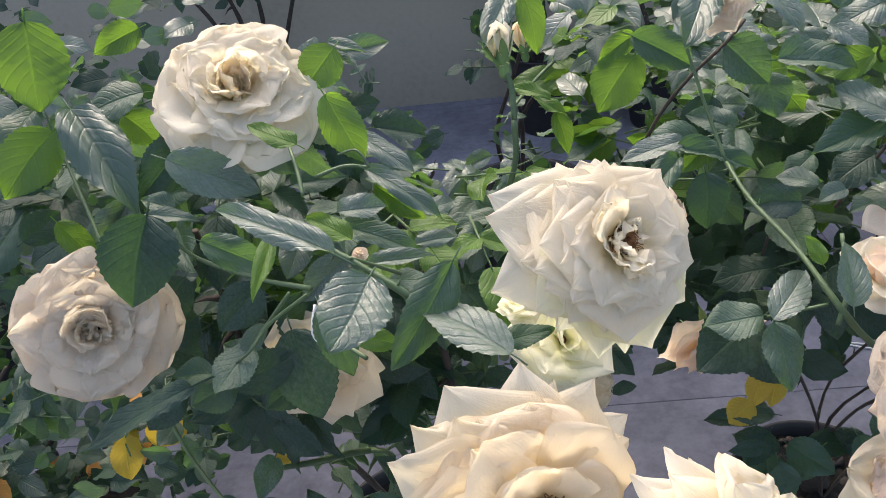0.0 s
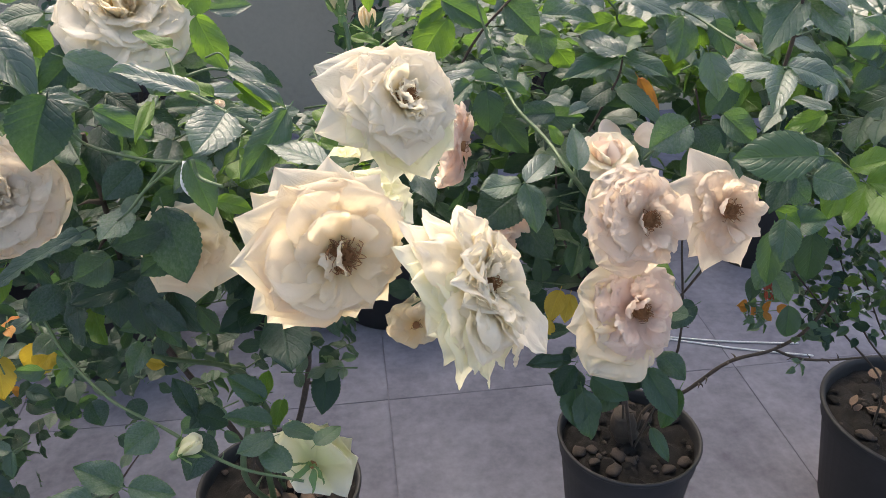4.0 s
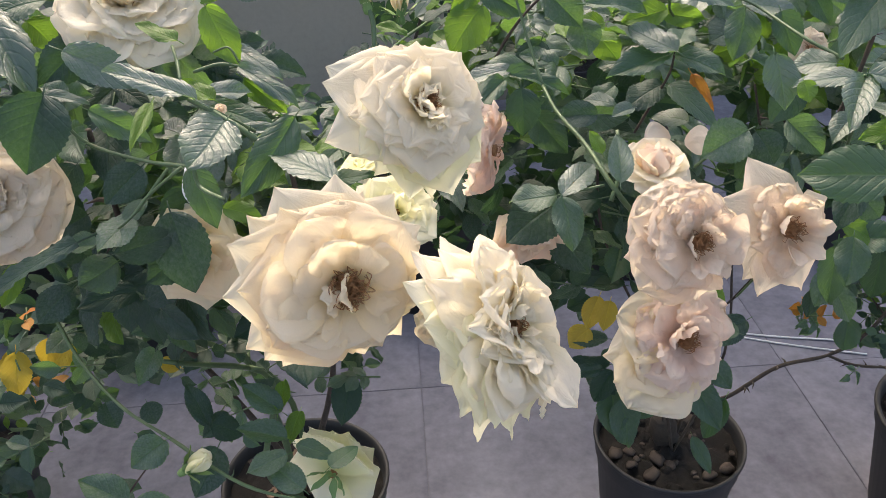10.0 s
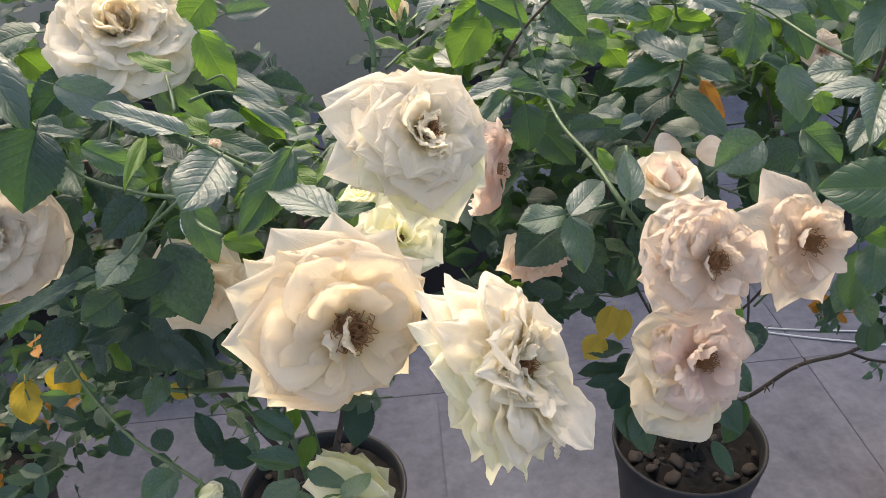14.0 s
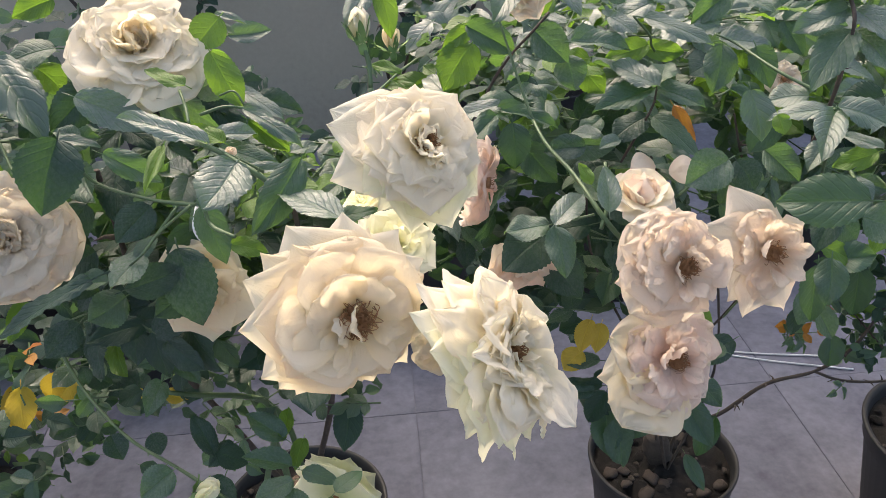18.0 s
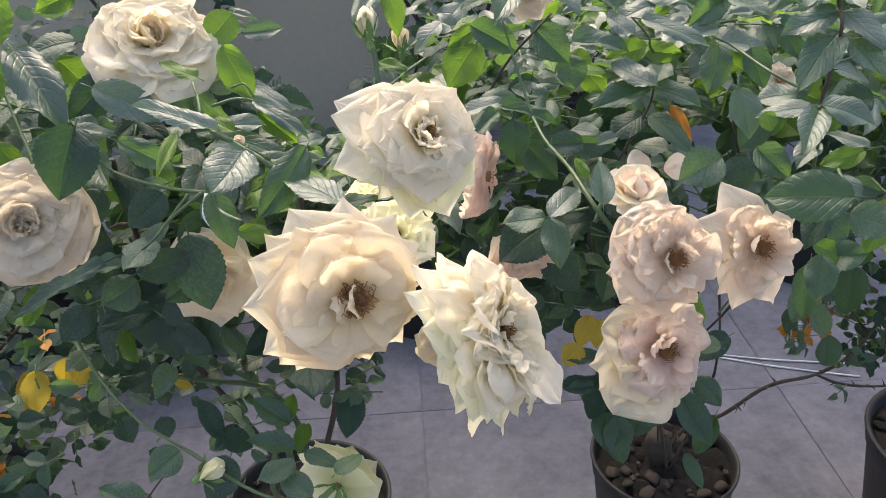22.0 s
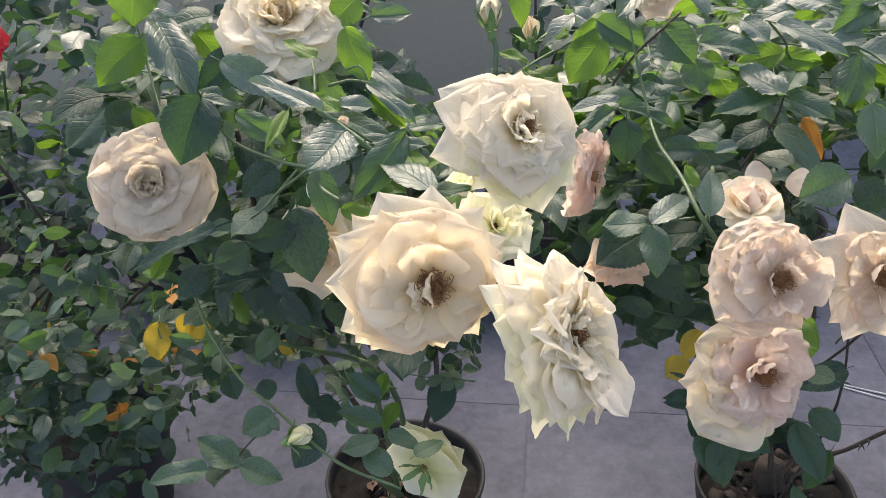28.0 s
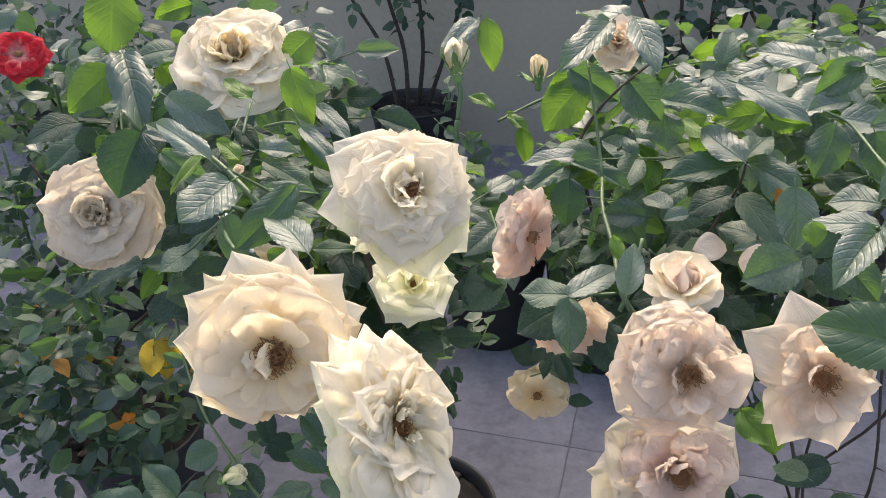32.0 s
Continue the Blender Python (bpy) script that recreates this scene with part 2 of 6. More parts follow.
SLAB = plain("concrete_slab", [(0.34, (0.098, 0.100, 0.126)), (0.5, (0.162, 0.164, 0.198)), (0.66, (0.225, 0.227, 0.264))], 4.0, 0.75, 0.3, 0.002, 38)
JOINT = plain("joint_dirt", [(0.3, (0.13, 0.13, 0.15)), (0.7, (0.21, 0.21, 0.235))], 30, 0.95, 0.5)
CORD = plain("white_cord", [(0.3, (0.62, 0.62, 0.60)), (0.7, (0.80, 0.80, 0.78))], 200, 0.6, 0.2)


# ---- mesh helpers ----
def mesh_from(name, verts, faces, material, uvs=None, smooth=True):
    me = bpy.data.meshes.new(name)
    me.from_pydata(verts, [], faces)
    if uvs is not None:
        layer = me.uv_layers.new(name="UVMap")
        for loop in me.loops:
            layer.data[loop.index].uv = uvs[loop.vertex_index]
    me.polygons.foreach_set("use_smooth", [smooth] * len(me.polygons))
    me.materials.append(material)
    return me


def child(name, me, parent, matrix=None, label=""):
    """One mesh object under a thing or a part; the matrix is in the world."""
    ob = new(name, me)
    ob.parent = parent
    world_m = matrix if matrix is not None else Matrix()
    base = BASE[parent]
    ob.matrix_parent_inverse = base.inverted()
    ob.matrix_basis = world_m
    BASE[ob] = world_m
    if label:
        tagged(ob, label)
    return ob


BASE = {}


def thing(name, place, label, category, group="", kind=""):
    ob = new(name)
    ob.empty_display_size = 0.05
    ob.matrix_basis = Matrix.Translation(place)
    BASE[ob] = ob.matrix_basis.copy()
    return tagged(ob, label, category, group, kind)


def curve_points(points, steps=6):
    """A smooth line through the points (Catmull-Rom)."""
    p = [Vector(q) for q in points]
    p = [p[0] * 2 - p[1]] + p + [p[-1] * 2 - p[-2]]
    out = []
    for i in range(1, len(p) - 2):
        for k in range(steps):
            s = k / steps
            a, b, c, d = p[i - 1], p[i], p[i + 1], p[i + 2]
            out.append(0.5 * (2 * b + (c - a) * s + (2 * a - 5 * b + 4 * c - d) * s * s + (3 * b - a - 3 * c + d) * s ** 3))
    return out + [p[-2]]


def tube_geometry(points, r0, r1, sides=7, verts=None, faces=None, wobble=0.0):
    verts, faces = verts if verts is not None else [], faces if faces is not None else []
    line = [Vector(q) for q in points]
    start, n = len(verts), len(line)
    side = None
    for i, p in enumerate(line):
        d = (line[min(i + 1, n - 1)] - line[max(i - 1, 0)]).normalized()
        side = (side - side.dot(d) * d) if side else d.orthogonal()
        side.normalize()
        up = d.cross(side)
        r = r0 + (r1 - r0) * i / max(1, n - 1)
        r *= 1 + wobble * noise.noise(p * 60)
        for k in range(sides):
            a = math.tau * k / sides
            verts.append(tuple(p + side * (r * math.cos(a)) + up * (r * math.sin(a))))
    for i in range(n - 1):
        for k in range(sides):
            a, b = start + i * sides + k, start + i * sides + (k + 1) % sides
            faces.append((a, b, b + sides, a + sides))
    faces.append(tuple(start + k for k in reversed(range(sides))))
    faces.append(tuple(start + (n - 1) * sides + k for k in range(sides)))
    return verts, faces


def stem(parent, points, r0, r1, material, name="stem", thorns=0, label=""):
    """A cane through the points, with thorns along it."""
    line = curve_points(points)
    verts, faces = tube_geometry(line, r0, r1, 8, wobble=0.25)
    rng = random.Random(len(line) * 7 + int(1000 * abs(line[0].x)))
    for _ in range(thorns):
        i = rng.randrange(1, len(line) - 1)
        d = (line[i + 1] - line[i]).normalized()
        out = d.orthogonal()
        out.rotate(Matrix.Rotation(rng.random() * math.tau, 3, d))
        p = line[i]
        tube_geometry([p, p + out * r0 * 1.7, p + out * r0 * 3.2 - d * r0 * 1.0], r0 * 0.65, r0 * 0.06, 5, verts, faces)
    return child(name, mesh_from(name, verts, faces, material), parent, None, label)


# ---- leaves ----
def leaf_mesh(material, seed, rows=28, half=4):
    """A unit leaflet: foot at 0, tip at +Y 1, 1 wide, upper side +Z; toothed edge, folded at the midrib, with its stalk."""
    rng = random.Random(seed)
    fold, droop, twist, wave = rng.uniform(0.12, 0.58), rng.uniform(0.04, 0.55), rng.uniform(-0.40, 0.40), rng.uniform(0.02, 0.075)
    blunt, arch = rng.uniform(1.55, 2.2), rng.uniform(1.6, 3.2)
    lean = rng.uniform(-0.05, 0.05)
    quilt = rng.uniform(0.009, 0.019) if rows > 20 else 0.0
    ph = rng.random() * 6
    verts, faces, uvs = [], [], []
    for i in range(rows + 1):
        u = i / rows
        w = 0.5 * 1.78 * (u + 0.004) ** 0.46 * max(0.0, 1 - u ** blunt) ** 0.98
        for j in range(-half, half + 1):
            v = j / half
            tooth = 1.0
            if abs(j) == half and 0 < i < rows:
                tooth = 1.0 + (0.034 if i % 2 else -0.03)
            x = v * w * tooth
            z = fold * (1.5 * abs(x) - arch * x * x) - droop * u * u * 0.7 + twist * x * u * 0.5
            z += wave * math.sin(9 * u + ph + 2 * v) * abs(v) + quilt * math.cos(math.tau * (7 * u - 2.4 * abs(v))) * min(1, 5 * abs(x)) * min(1, 4 * (1 - u))
            verts.append((x + lean * math.sin(3.1 * u), u, z))
            uvs.append((0.5 + 0.5 * v, u))
    c = 2 * half + 1
    for i in range(rows):
        for j in range(2 * half):
            a = i * c + j
            faces.append((a, a + 1, a + 1 + c, a + c))
    n = len(verts)
    tube_geometry([(0, 0.03, -0.006), (0.004, -0.07, -0.012), (0.0, -0.16, -0.03)], 0.014, 0.016, 5, verts, faces)
    uvs += [(0.5, 0.1)] * (len(verts) - n)
    return mesh_from("leaf", verts, faces, material, uvs)


LEAVES = {}
for key, mat in LEAF.items():
    LEAVES[key] = [leaf_mesh(mat, 31 * s + ord(key)) for s in range(12)]
SMALL = {key: [leaf_mesh(mat, 77 * s + ord(key), 7, 2) for s in range(5)] for key, mat in LEAF.items()}


def leaf_matrix(foot, tip, width, up):
    y = Vector(tip) - Vector(foot)
    length = y.length
    y.normalize()
    z = Vector(up)
    z = (z - z.dot(y) * y).normalized()
    x = y.cross(z)
    return Matrix.Translation(foot) @ Matrix((x, y, z)).transposed().to_4x4() @ Matrix.Diagonal((width, length, 0.5 * (width + length), 1))


leaf_count = [0]


def leaf(parent, foot, tip, width, up, key="g", pool=None):
    leaf_count[0] += 1
    pool = pool or LEAVES
    me = pool[key][leaf_count[0] * 5 % len(pool[key])]
    return child("leaf", me, parent, leaf_matrix(foot, tip, width, up))


def pick(rng, mix):
    r = rng.random() * sum(mix.values())
    for key, share in mix.items():
        r -= share
        if r <= 0:
            return key
    return key


def spray(parent, rng, foot, way, size, mix, pool, leaflets=5, up=(0, 0, 1)):
    """A compound leaf: a thin rachis with leaflets in pairs and one at its end."""
    way, up = Vector(way).normalized(), Vector(up)
    side = way.cross(up).normalized()
    top = side.cross(way).normalized()
    key = pick(rng, mix)
    foot = Vector(foot)
    for k in range(leaflets):
        if k == leaflets - 1:
            s, d = 1.0, way
        else:
            s = 0.45 + 0.45 * (k // 2) / max(1, leaflets // 2 - 0.5)
            d = (way * 0.55 + side * (1 if k % 2 else -1) * rng.uniform(0.7, 1.0))
        a = foot + way * size * 1.5 * s
        d = (d + Vector((rng.uniform(-.2, .2), rng.uniform(-.2, .2), rng.uniform(-.35, .1)))).normalized()
        length = size * rng.uniform(0.75, 1.1) * (1.1 if k == leaflets - 1 else 0.9)
        n = top + Vector((rng.uniform(-.4, .4), rng.uniform(-.5, .3), 0))
        leaf(parent, a, a + d * length, length * rng.uniform(0.58, 0.76), n, key, pool)
    verts, faces = tube_geometry([foot, foot + way * size * 0.8, foot + way * size * 1.55], 0.0011, 0.0007, 5)
    child("rachis", mesh_from("rachis", verts, faces, STEM), parent)


def leaf_mass(bush, rng, count, low, high, size, key, tilt=0.6, label=""):
    """Small leaves past counting, as one mesh."""
    verts, faces, uvs = [], [], []
    shapes = []
    for me in SMALL[key]:
        co = np.empty(len(me.vertices) * 3)
        me.vertices.foreach_get("co", co)
        uv = np.zeros((len(me.vertices), 2))
        for loop in me.loops:
            uv[loop.vertex_index] = me.uv_layers[0].data[loop.index].uv
        shapes.append((co.reshape(-1, 3), [tuple(f.vertices) for f in me.polygons], uv))
    for i in range(count):
        co, fs, uv = shapes[i % len(shapes)]
        foot = Vector([rng.uniform(a, b) for a, b in zip(low, high)])
        a = rng.random() * math.tau
        d = Vector((math.cos(a), math.sin(a), rng.uniform(-0.7, 0.4))).normalized()
        length = size * rng.uniform(0.7, 1.25)
        up = Vector((rng.uniform(-.5, .5), rng.uniform(-1, 0.1), 1)) if rng.random() < tilt else Vector((rng.uniform(-.6, .6), -1, rng.uniform(-.2, .8)))
        m = np.array(leaf_matrix(foot, foot + d * length, length * rng.uniform(0.58, 0.78), up))
        base = len(verts)
        verts.extend(map(tuple, co @ m[:3, :3].T + m[:3, 3]))
        faces.extend(tuple(base + k for k in f) for f in fs)
        uvs.extend(map(tuple, uv))
    ob = child("foliage", mesh_from("foliage", verts, faces, LEAF[key], uvs), bush, None, label)
    return tagged(ob, kind="stuff")


# ---- roses ----
def petal_mesh(material, seed, kind):
    """A unit petal: foot at 0, tip at +Y 1, inner side +Z; broad, its sides rolled back and drawn to a point."""
    rng = random.Random(seed)
    rows, half = 16, 8
    form = {  # half width, shoulder, point, bend back, cup, rolled sides, crumple, fold
        "outer": ((0.50, 0.60), (0.54, 0.64), (0.92, 1.12), (0.0, 0.09), (-0.04, 0.06), (0.3, 0.7), 0.014, 0.10),
        "mid": ((0.46, 0.60), (0.52, 0.64), (0.9, 1.4), (-0.06, 0.10), (-0.04, 0.14), (0.4, 0.9), 0.022, 0.22),
        "round": ((0.50, 0.62), (0.60, 0.74), (1.8, 3.2), (-0.04, 0.12), (-0.06, 0.18), (0.2, 0.7), 0.022, 0.10),
        "slim": ((0.36, 0.52), (0.55, 0.74), (0.9, 2.0), (-0.20, 0.20), (0.0, 0.40), (0.5, 1.2), 0.040, 0.35),
        "inner": ((0.50, 0.62), (0.60, 0.72), (2.4, 3.6), (-0.42, -0.2), (0.3, 0.5), (0.0, 0.3), 0.012, 0.0),
        "curl": ((0.38, 0.56), (0.56, 0.74), (1.4, 3.0), (-0.50, -0.05), (0.0, 0.60), (0.2, 0.8), 0.045, 0.25),
        "torn": ((0.26, 0.44), (0.45, 0.75), (0.9, 2.6), (-0.5, 0.3), (-0.3, 0.6), (0.1, 0.6), 0.060, 0.2),
        "worn": ((0.48, 0.68), (0.50, 0.68), (0.9, 2.2), (-0.12, 0.16), (-0.14, 0.22), (0.3, 1.1), 0.058, 0.28),
    }[kind]
    wide, shoulder, point, back, cup, roll = [rng.uniform(*f) for f in form[:6]]
    crease, fold = form[6] * rng.uniform(0.7, 1.5), form[7] * rng.uniform(-1, 1)
    skew, ph = rng.uniform(-0.10, 0.10), rng.random() * 9
    ruffle = rng.uniform(0.010, 0.030) * {"worn": 2.2, "slim": 1.8, "curl": 1.8, "round": 1.3}.get(kind, 0.8)
    nick = rng.uniform(-1, 1)
    verts, faces, uvs = [], [], []
    for i in range(rows + 1):
        u = 1 - (1 - i / rows) ** 1.15
        if u < shoulder:
            h = 0.16 + 0.84 * math.sin(0.5 * math.pi * u / shoulder) ** 0.85
        else:
            h = max(0.012, 1 - ((u - shoulder) / (1 - shoulder)) ** point)
        for j in range(-half, half + 1):
            v = j / half
            w = wide * h * (1 + 0.05 * noise.noise(Vector((u * 4, seed * 2.3, 5 if v > 0 else 0))))
            x = v * w
            z = cup * v * v * w * 1.1 + fold * abs(x) * math.sin(math.pi * min(1, 0.85 * u)) - back * u * u + 0.07 * math.sin(math.pi * min(1, u * 1.1))
            rim = max(0.0, 1 - (1 - abs(v)) * w / 0.15) * min(1, u * 1.6)
            z -= 0.085 * roll * rim * rim
            x *= 1 - 0.05 * roll * rim
            q = Vector((x * 4 + ph, u * 3.2, seed * 1.7))
            z += crease * (2 * noise.noise(q) + 0.9 * noise.noise(q * 2.6) + (0.8 if kind == "worn" else 0.45) * noise.noise(q * 6)) * (0.4 + u)
            z += ruffle * math.sin(ph + 6.5 * v + 3 * noise.noise(q)) * max(0.0, abs(v) - 0.4) * u
            y = u + 0.02 * noise.noise(Vector((v * 4 + ph, u * 3, seed)))
            if nick > 0.45 and u > 0.75 and abs(v - nick) < 0.3:
                y -= 0.06 * (u - 0.75) / 0.25
            verts.append((x + skew * u * u, y, z))
            uvs.append((0.5 + 0.5 * v, u))
    c = 2 * half + 1
    for i in range(rows):
        for j in range(2 * half):
            k = i * c + j
            faces.append((k, k + 1, k + 1 + c, k + c))
    return mesh_from("petal", verts, faces, material, uvs)


PETALS = {}


def petal_of(color, kind, k):
    if (color, kind) not in PETALS:
        PETALS[color, kind] = [petal_mesh(PETAL[color], 13 * s + len(kind) * 101 + len(color), kind) for s in range(10)]
    return PETALS[color, kind][k % 10]


def heart_mesh(rng, spread, strands, seed):
    """The flower's foot: hip with a dome of withered stamens."""
    verts, faces = [], []
    tube_geometry([(0, 0, -0.16), (0, 0, -0.08), (0, 0, 0.02), (0, 0, 0.10)], 0.05, 0.12, 8, verts, faces)
    for _ in range(strands):
        a, r = rng.random() * math.tau, spread * rng.uniform(0.35, 1.0)
        p = Vector((r * math.cos(a), r * math.sin(a), 0.03))
        turn = Vector((rng.uniform(-1, 1), rng.uniform(-1, 1), 0)) * spread
        q = p * rng.uniform(0.9, 1.35) + Vector((0, 0, rng.uniform(0.06, 0.16)))
        e = q + turn * 0.7 + Vector((0, 0, rng.uniform(-0.02, 0.05)))
        tube_geometry(curve_points([p, q, e, e - p * 0.6 + turn.yxz * 0.4 - Vector((0, 0, rng.uniform(0.0, 0.07)))], 3), 0.0035, 0.0055, 4, verts, faces)
    return mesh_from("stamens", verts, faces, STAMEN)


def frame_from(place, facing, spin, size, slim=1.0):
    z = Vector(facing).normalized()
    x = Vector((0, 0, 1)).cross(z)
    x = x.normalized() if x.length > 0.05 else Vector((1, 0, 0))
    y = z.cross(x)
    return Matrix.Translation(place) @ Matrix((x, y, z)).transposed().to_4x4() @ Matrix.Diagonal((slim, 1, 1, 1)) @ Matrix.Rotation(radians(spin), 4, "Z") @ Matrix.Scale(size, 4)


# ring rows: petals, petal length (of the radius), lift in degrees, foot radius, foot height, petal kind
STYLES = {
    "open": [(7, 0.95, -4, 0.05, -0.04, "outer"), (8, 0.88, 0, 0.05, -0.02, "outer"), (8, 0.80, 3, 0.06, 0.0, "mid"), (7, 0.70, 6, 0.07, 0.02, "round"),
             (6, 0.58, 10, 0.10, 0.04, "round"), (5, 0.46, 15, 0.14, 0.05, "mid")],
    "deep": [(8, 0.97, -10, 0.05, -0.10, "outer"), (8, 0.93, -5, 0.05, -0.06, "outer"), (8, 0.87, 0, 0.05, -0.03, "outer"), (9, 0.80, 4, 0.06, 0.0, "outer"), (8, 0.72, 8, 0.07, 0.02, "mid"),
             (8, 0.63, 13, 0.08, 0.04, "outer"), (7, 0.54, 19, 0.10, 0.05, "mid"), (6, 0.45, 26, 0.13, 0.06, "mid"), (6, 0.36, 36, 0.14, 0.06, "curl"), (5, 0.28, 55, 0.10, 0.07, "torn")],
    "dense": [(7, 0.98, -10, 0.05, -0.10, "outer"), (8, 0.95, -5, 0.05, -0.06, "outer"), (8, 0.91, 0, 0.05, -0.03, "mid"), (9, 0.86, 4, 0.05, 0.0, "slim"), (9, 0.80, 9, 0.06, 0.02, "slim"),
              (9, 0.73, 14, 0.08, 0.04, "slim"), (8, 0.64, 20, 0.10, 0.05, "slim"), (8, 0.55, 27, 0.12, 0.06, "slim"), (7, 0.45, 35, 0.13, 0.07, "slim"), (7, 0.34, 46, 0.12, 0.07, "slim"), (6, 0.26, 58, 0.09, 0.08, "torn")],
    "aged": [(7, 0.98, -8, 0.05, -0.10, "round"), (8, 1.00, 0, 0.05, -0.05, "round"), (8, 0.93, 7, 0.05, -0.01, "round"), (8, 0.84, 14, 0.06, 0.02, "worn"), (8, 0.74, 21, 0.07, 0.04, "round"), (7, 0.63, 29, 0.08, 0.06, "worn"),
             (6, 0.52, 38, 0.11, 0.07, "round"), (6, 0.46, 50, 0.12, 0.06, "curl"), (7, 0.42, 62, 0.08, 0.05, "curl"), (7, 0.38, 74, 0.04, 0.04, "torn"), (5, 0.36, 84, 0.02, 0.02, "torn")],
    "star": [(6, 0.74, -2, 0.08, -0.02, "mid"), (5, 0.60, 7, 0.12, 0.0, "worn"), (4, 0.42, 24, 0.22, 0.01, "curl")],
    "faded": [(6, 0.90, -4, 0.06, -0.04, "worn"), (6, 0.84, 3, 0.08, -0.01, "worn"), (5, 0.72, 8, 0.14, 0.01, "worn"), (4, 0.60, 14, 0.18, 0.02, "mid")],
    "cup": [(5, 0.98, 12, 0.08, -0.16, "round"), (5, 0.95, 34, 0.10, -0.14, "round"), (4, 0.90, 62, 0.20, -0.10, "round"), (5, 0.84, 82, 0.30, -0.08, "inner"), (4, 0.80, 86, 0.22, -0.05, "inner"), (3, 0.74, 88, 0.13, 0.0, "inner")],
    "shell": [(6, 1.00, 2, 0.05, -0.05, "outer"), (7, 0.97, 14, 0.05, 0.0, "outer"), (6, 0.85, 28, 0.05, 0.05, "mid"), (5, 0.66, 42, 0.05, 0.05, "mid"), (4, 0.5, 58, 0.05, 0.05, "inner")],
}


def aim(azimuth, height):
    """A direction by its turn from -Y towards +X and its height, in degrees."""
    a, h = radians(azimuth), radians(height)
    return (math.sin(a) * math.cos(h), -math.cos(a) * math.cos(h), math.sin(h))


def rose(parent, place, facing, size, style, color, label, spin=0.0, seed=1, heart=0.15, strands=46, inner=None, sag=0.0, outer=None, lean=0.0, slim=1.0, tips=(), droop=-8, flaps=(), outer_at=(0, 360)):
    """A rose in bloom of that diameter round its heart at the place: named outer petals (angle, length), rings of petals,
    single inner petals (angle, length, lift, foot, height, kind, breadth), withered stamens, sepals behind."""
    rng = random.Random(seed)
    z = Vector(facing).normalized()
    m = frame_from(Vector(place) - z * (0.10 * size), facing, spin, size / 2, slim)
    head = child("rose", heart_mesh(rng, heart, strands, seed), parent, m, label)
    rings = STYLES[style]
    drop = m.to_3x3().inverted() @ Vector((0, 0, -1))
    drop.normalize()

    def put(a, length, lift, foot, height, kind, tint, broad):
        out = Vector((-math.sin(radians(a)), math.cos(radians(a)), 0))
        e = lift - sag * max(0.0, out.dot(drop)) * 30
        pm = m @ Matrix.Rotation(radians(a), 4, "Z") @ Matrix.Translation((0, foot, height)) @ Matrix.Rotation(radians(e), 4, "X") \
            @ Matrix.Rotation(radians(rng.uniform(-9, 9)), 4, "Y") @ Matrix.Diagonal((broad, length, 0.5 * (broad + length), 1))
        child("petal", petal_of(tint, kind, rng.randrange(10)), head, pm)

    def tint_at(a, r, last):
        if inner and r >= last:
            return inner
        if outer and r < 2 and (a + spin - outer_at[0]) % 360 <= outer_at[1] - outer_at[0]:
            return outer
        return color

    base = rings[0][4] - 0.04
    for k, (a, length) in enumerate(tips):
        put(a - spin, (length - 0.05), droop + rng.uniform(-3, 3), 0.05, base - 0.02 * (k % 2), ("outer", "mid", "worn")[k % 3] if style == "faded" else "outer", tint_at(a - spin, 0, 99), length * rng.uniform(0.64, 0.84) if len(tips) > 12 else length * rng.uniform(0.55, 0.70) if style == "star" else length * rng.uniform(0.80, 1.0))
    off = rng.random() * 360
    for r, (count, length, lift, foot, height, kind) in enumerate(rings):
        off += 180 / count + rng.uniform(-8, 8)
        for k in range(count):
            a = off + 360 * k / count + rng.uniform(-12, 12) * (2.6 if kind == "torn" else 1.8 if r > 1 else 1)
            if kind == "curl":
                a = lean + rng.uniform(-120, 120)
            e = lift + rng.uniform(-5, 5) * (1.6 if kind == "worn" else 4 if kind == "torn" else 2.2 if kind in ("curl", "slim") else 1)
            s = length * (0.91 if tips and r < 3 else 1) * (rng.uniform(0.92, 1.05) if r < 3 else rng.uniform(0.84, 1.10))
            reach = 1.0
            if tips:
                near = min(tips, key=lambda q: abs((q[0] - spin - a + 180) % 360 - 180))
                reach = min(1.0, near[1] * 1.02)
            put(a, s * reach, e, foot, height, kind, tint_at(a, r, len(rings) - 3), s * reach * rng.uniform(0.94, 1.15))
    for a, length, lift, foot, height, kind, broad in flaps:
        put(a - spin, length, lift, foot, height, kind, inner or color, length * broad)
    for k in range(5):
        pm = m @ Matrix.Rotation(radians(72 * k + 20), 4, "Z") @ Matrix.Translation((0, 0.04, -0.12)) @ Matrix.Rotation(radians(-30), 4, "X") @ Matrix.Diagonal((0.16, 0.5, 0.4, 1))
        child("sepal", SEPAL_MESH, head, pm)
    return head


SEPAL_MESH = leaf_mesh(SEPAL, 5, 7, 2)


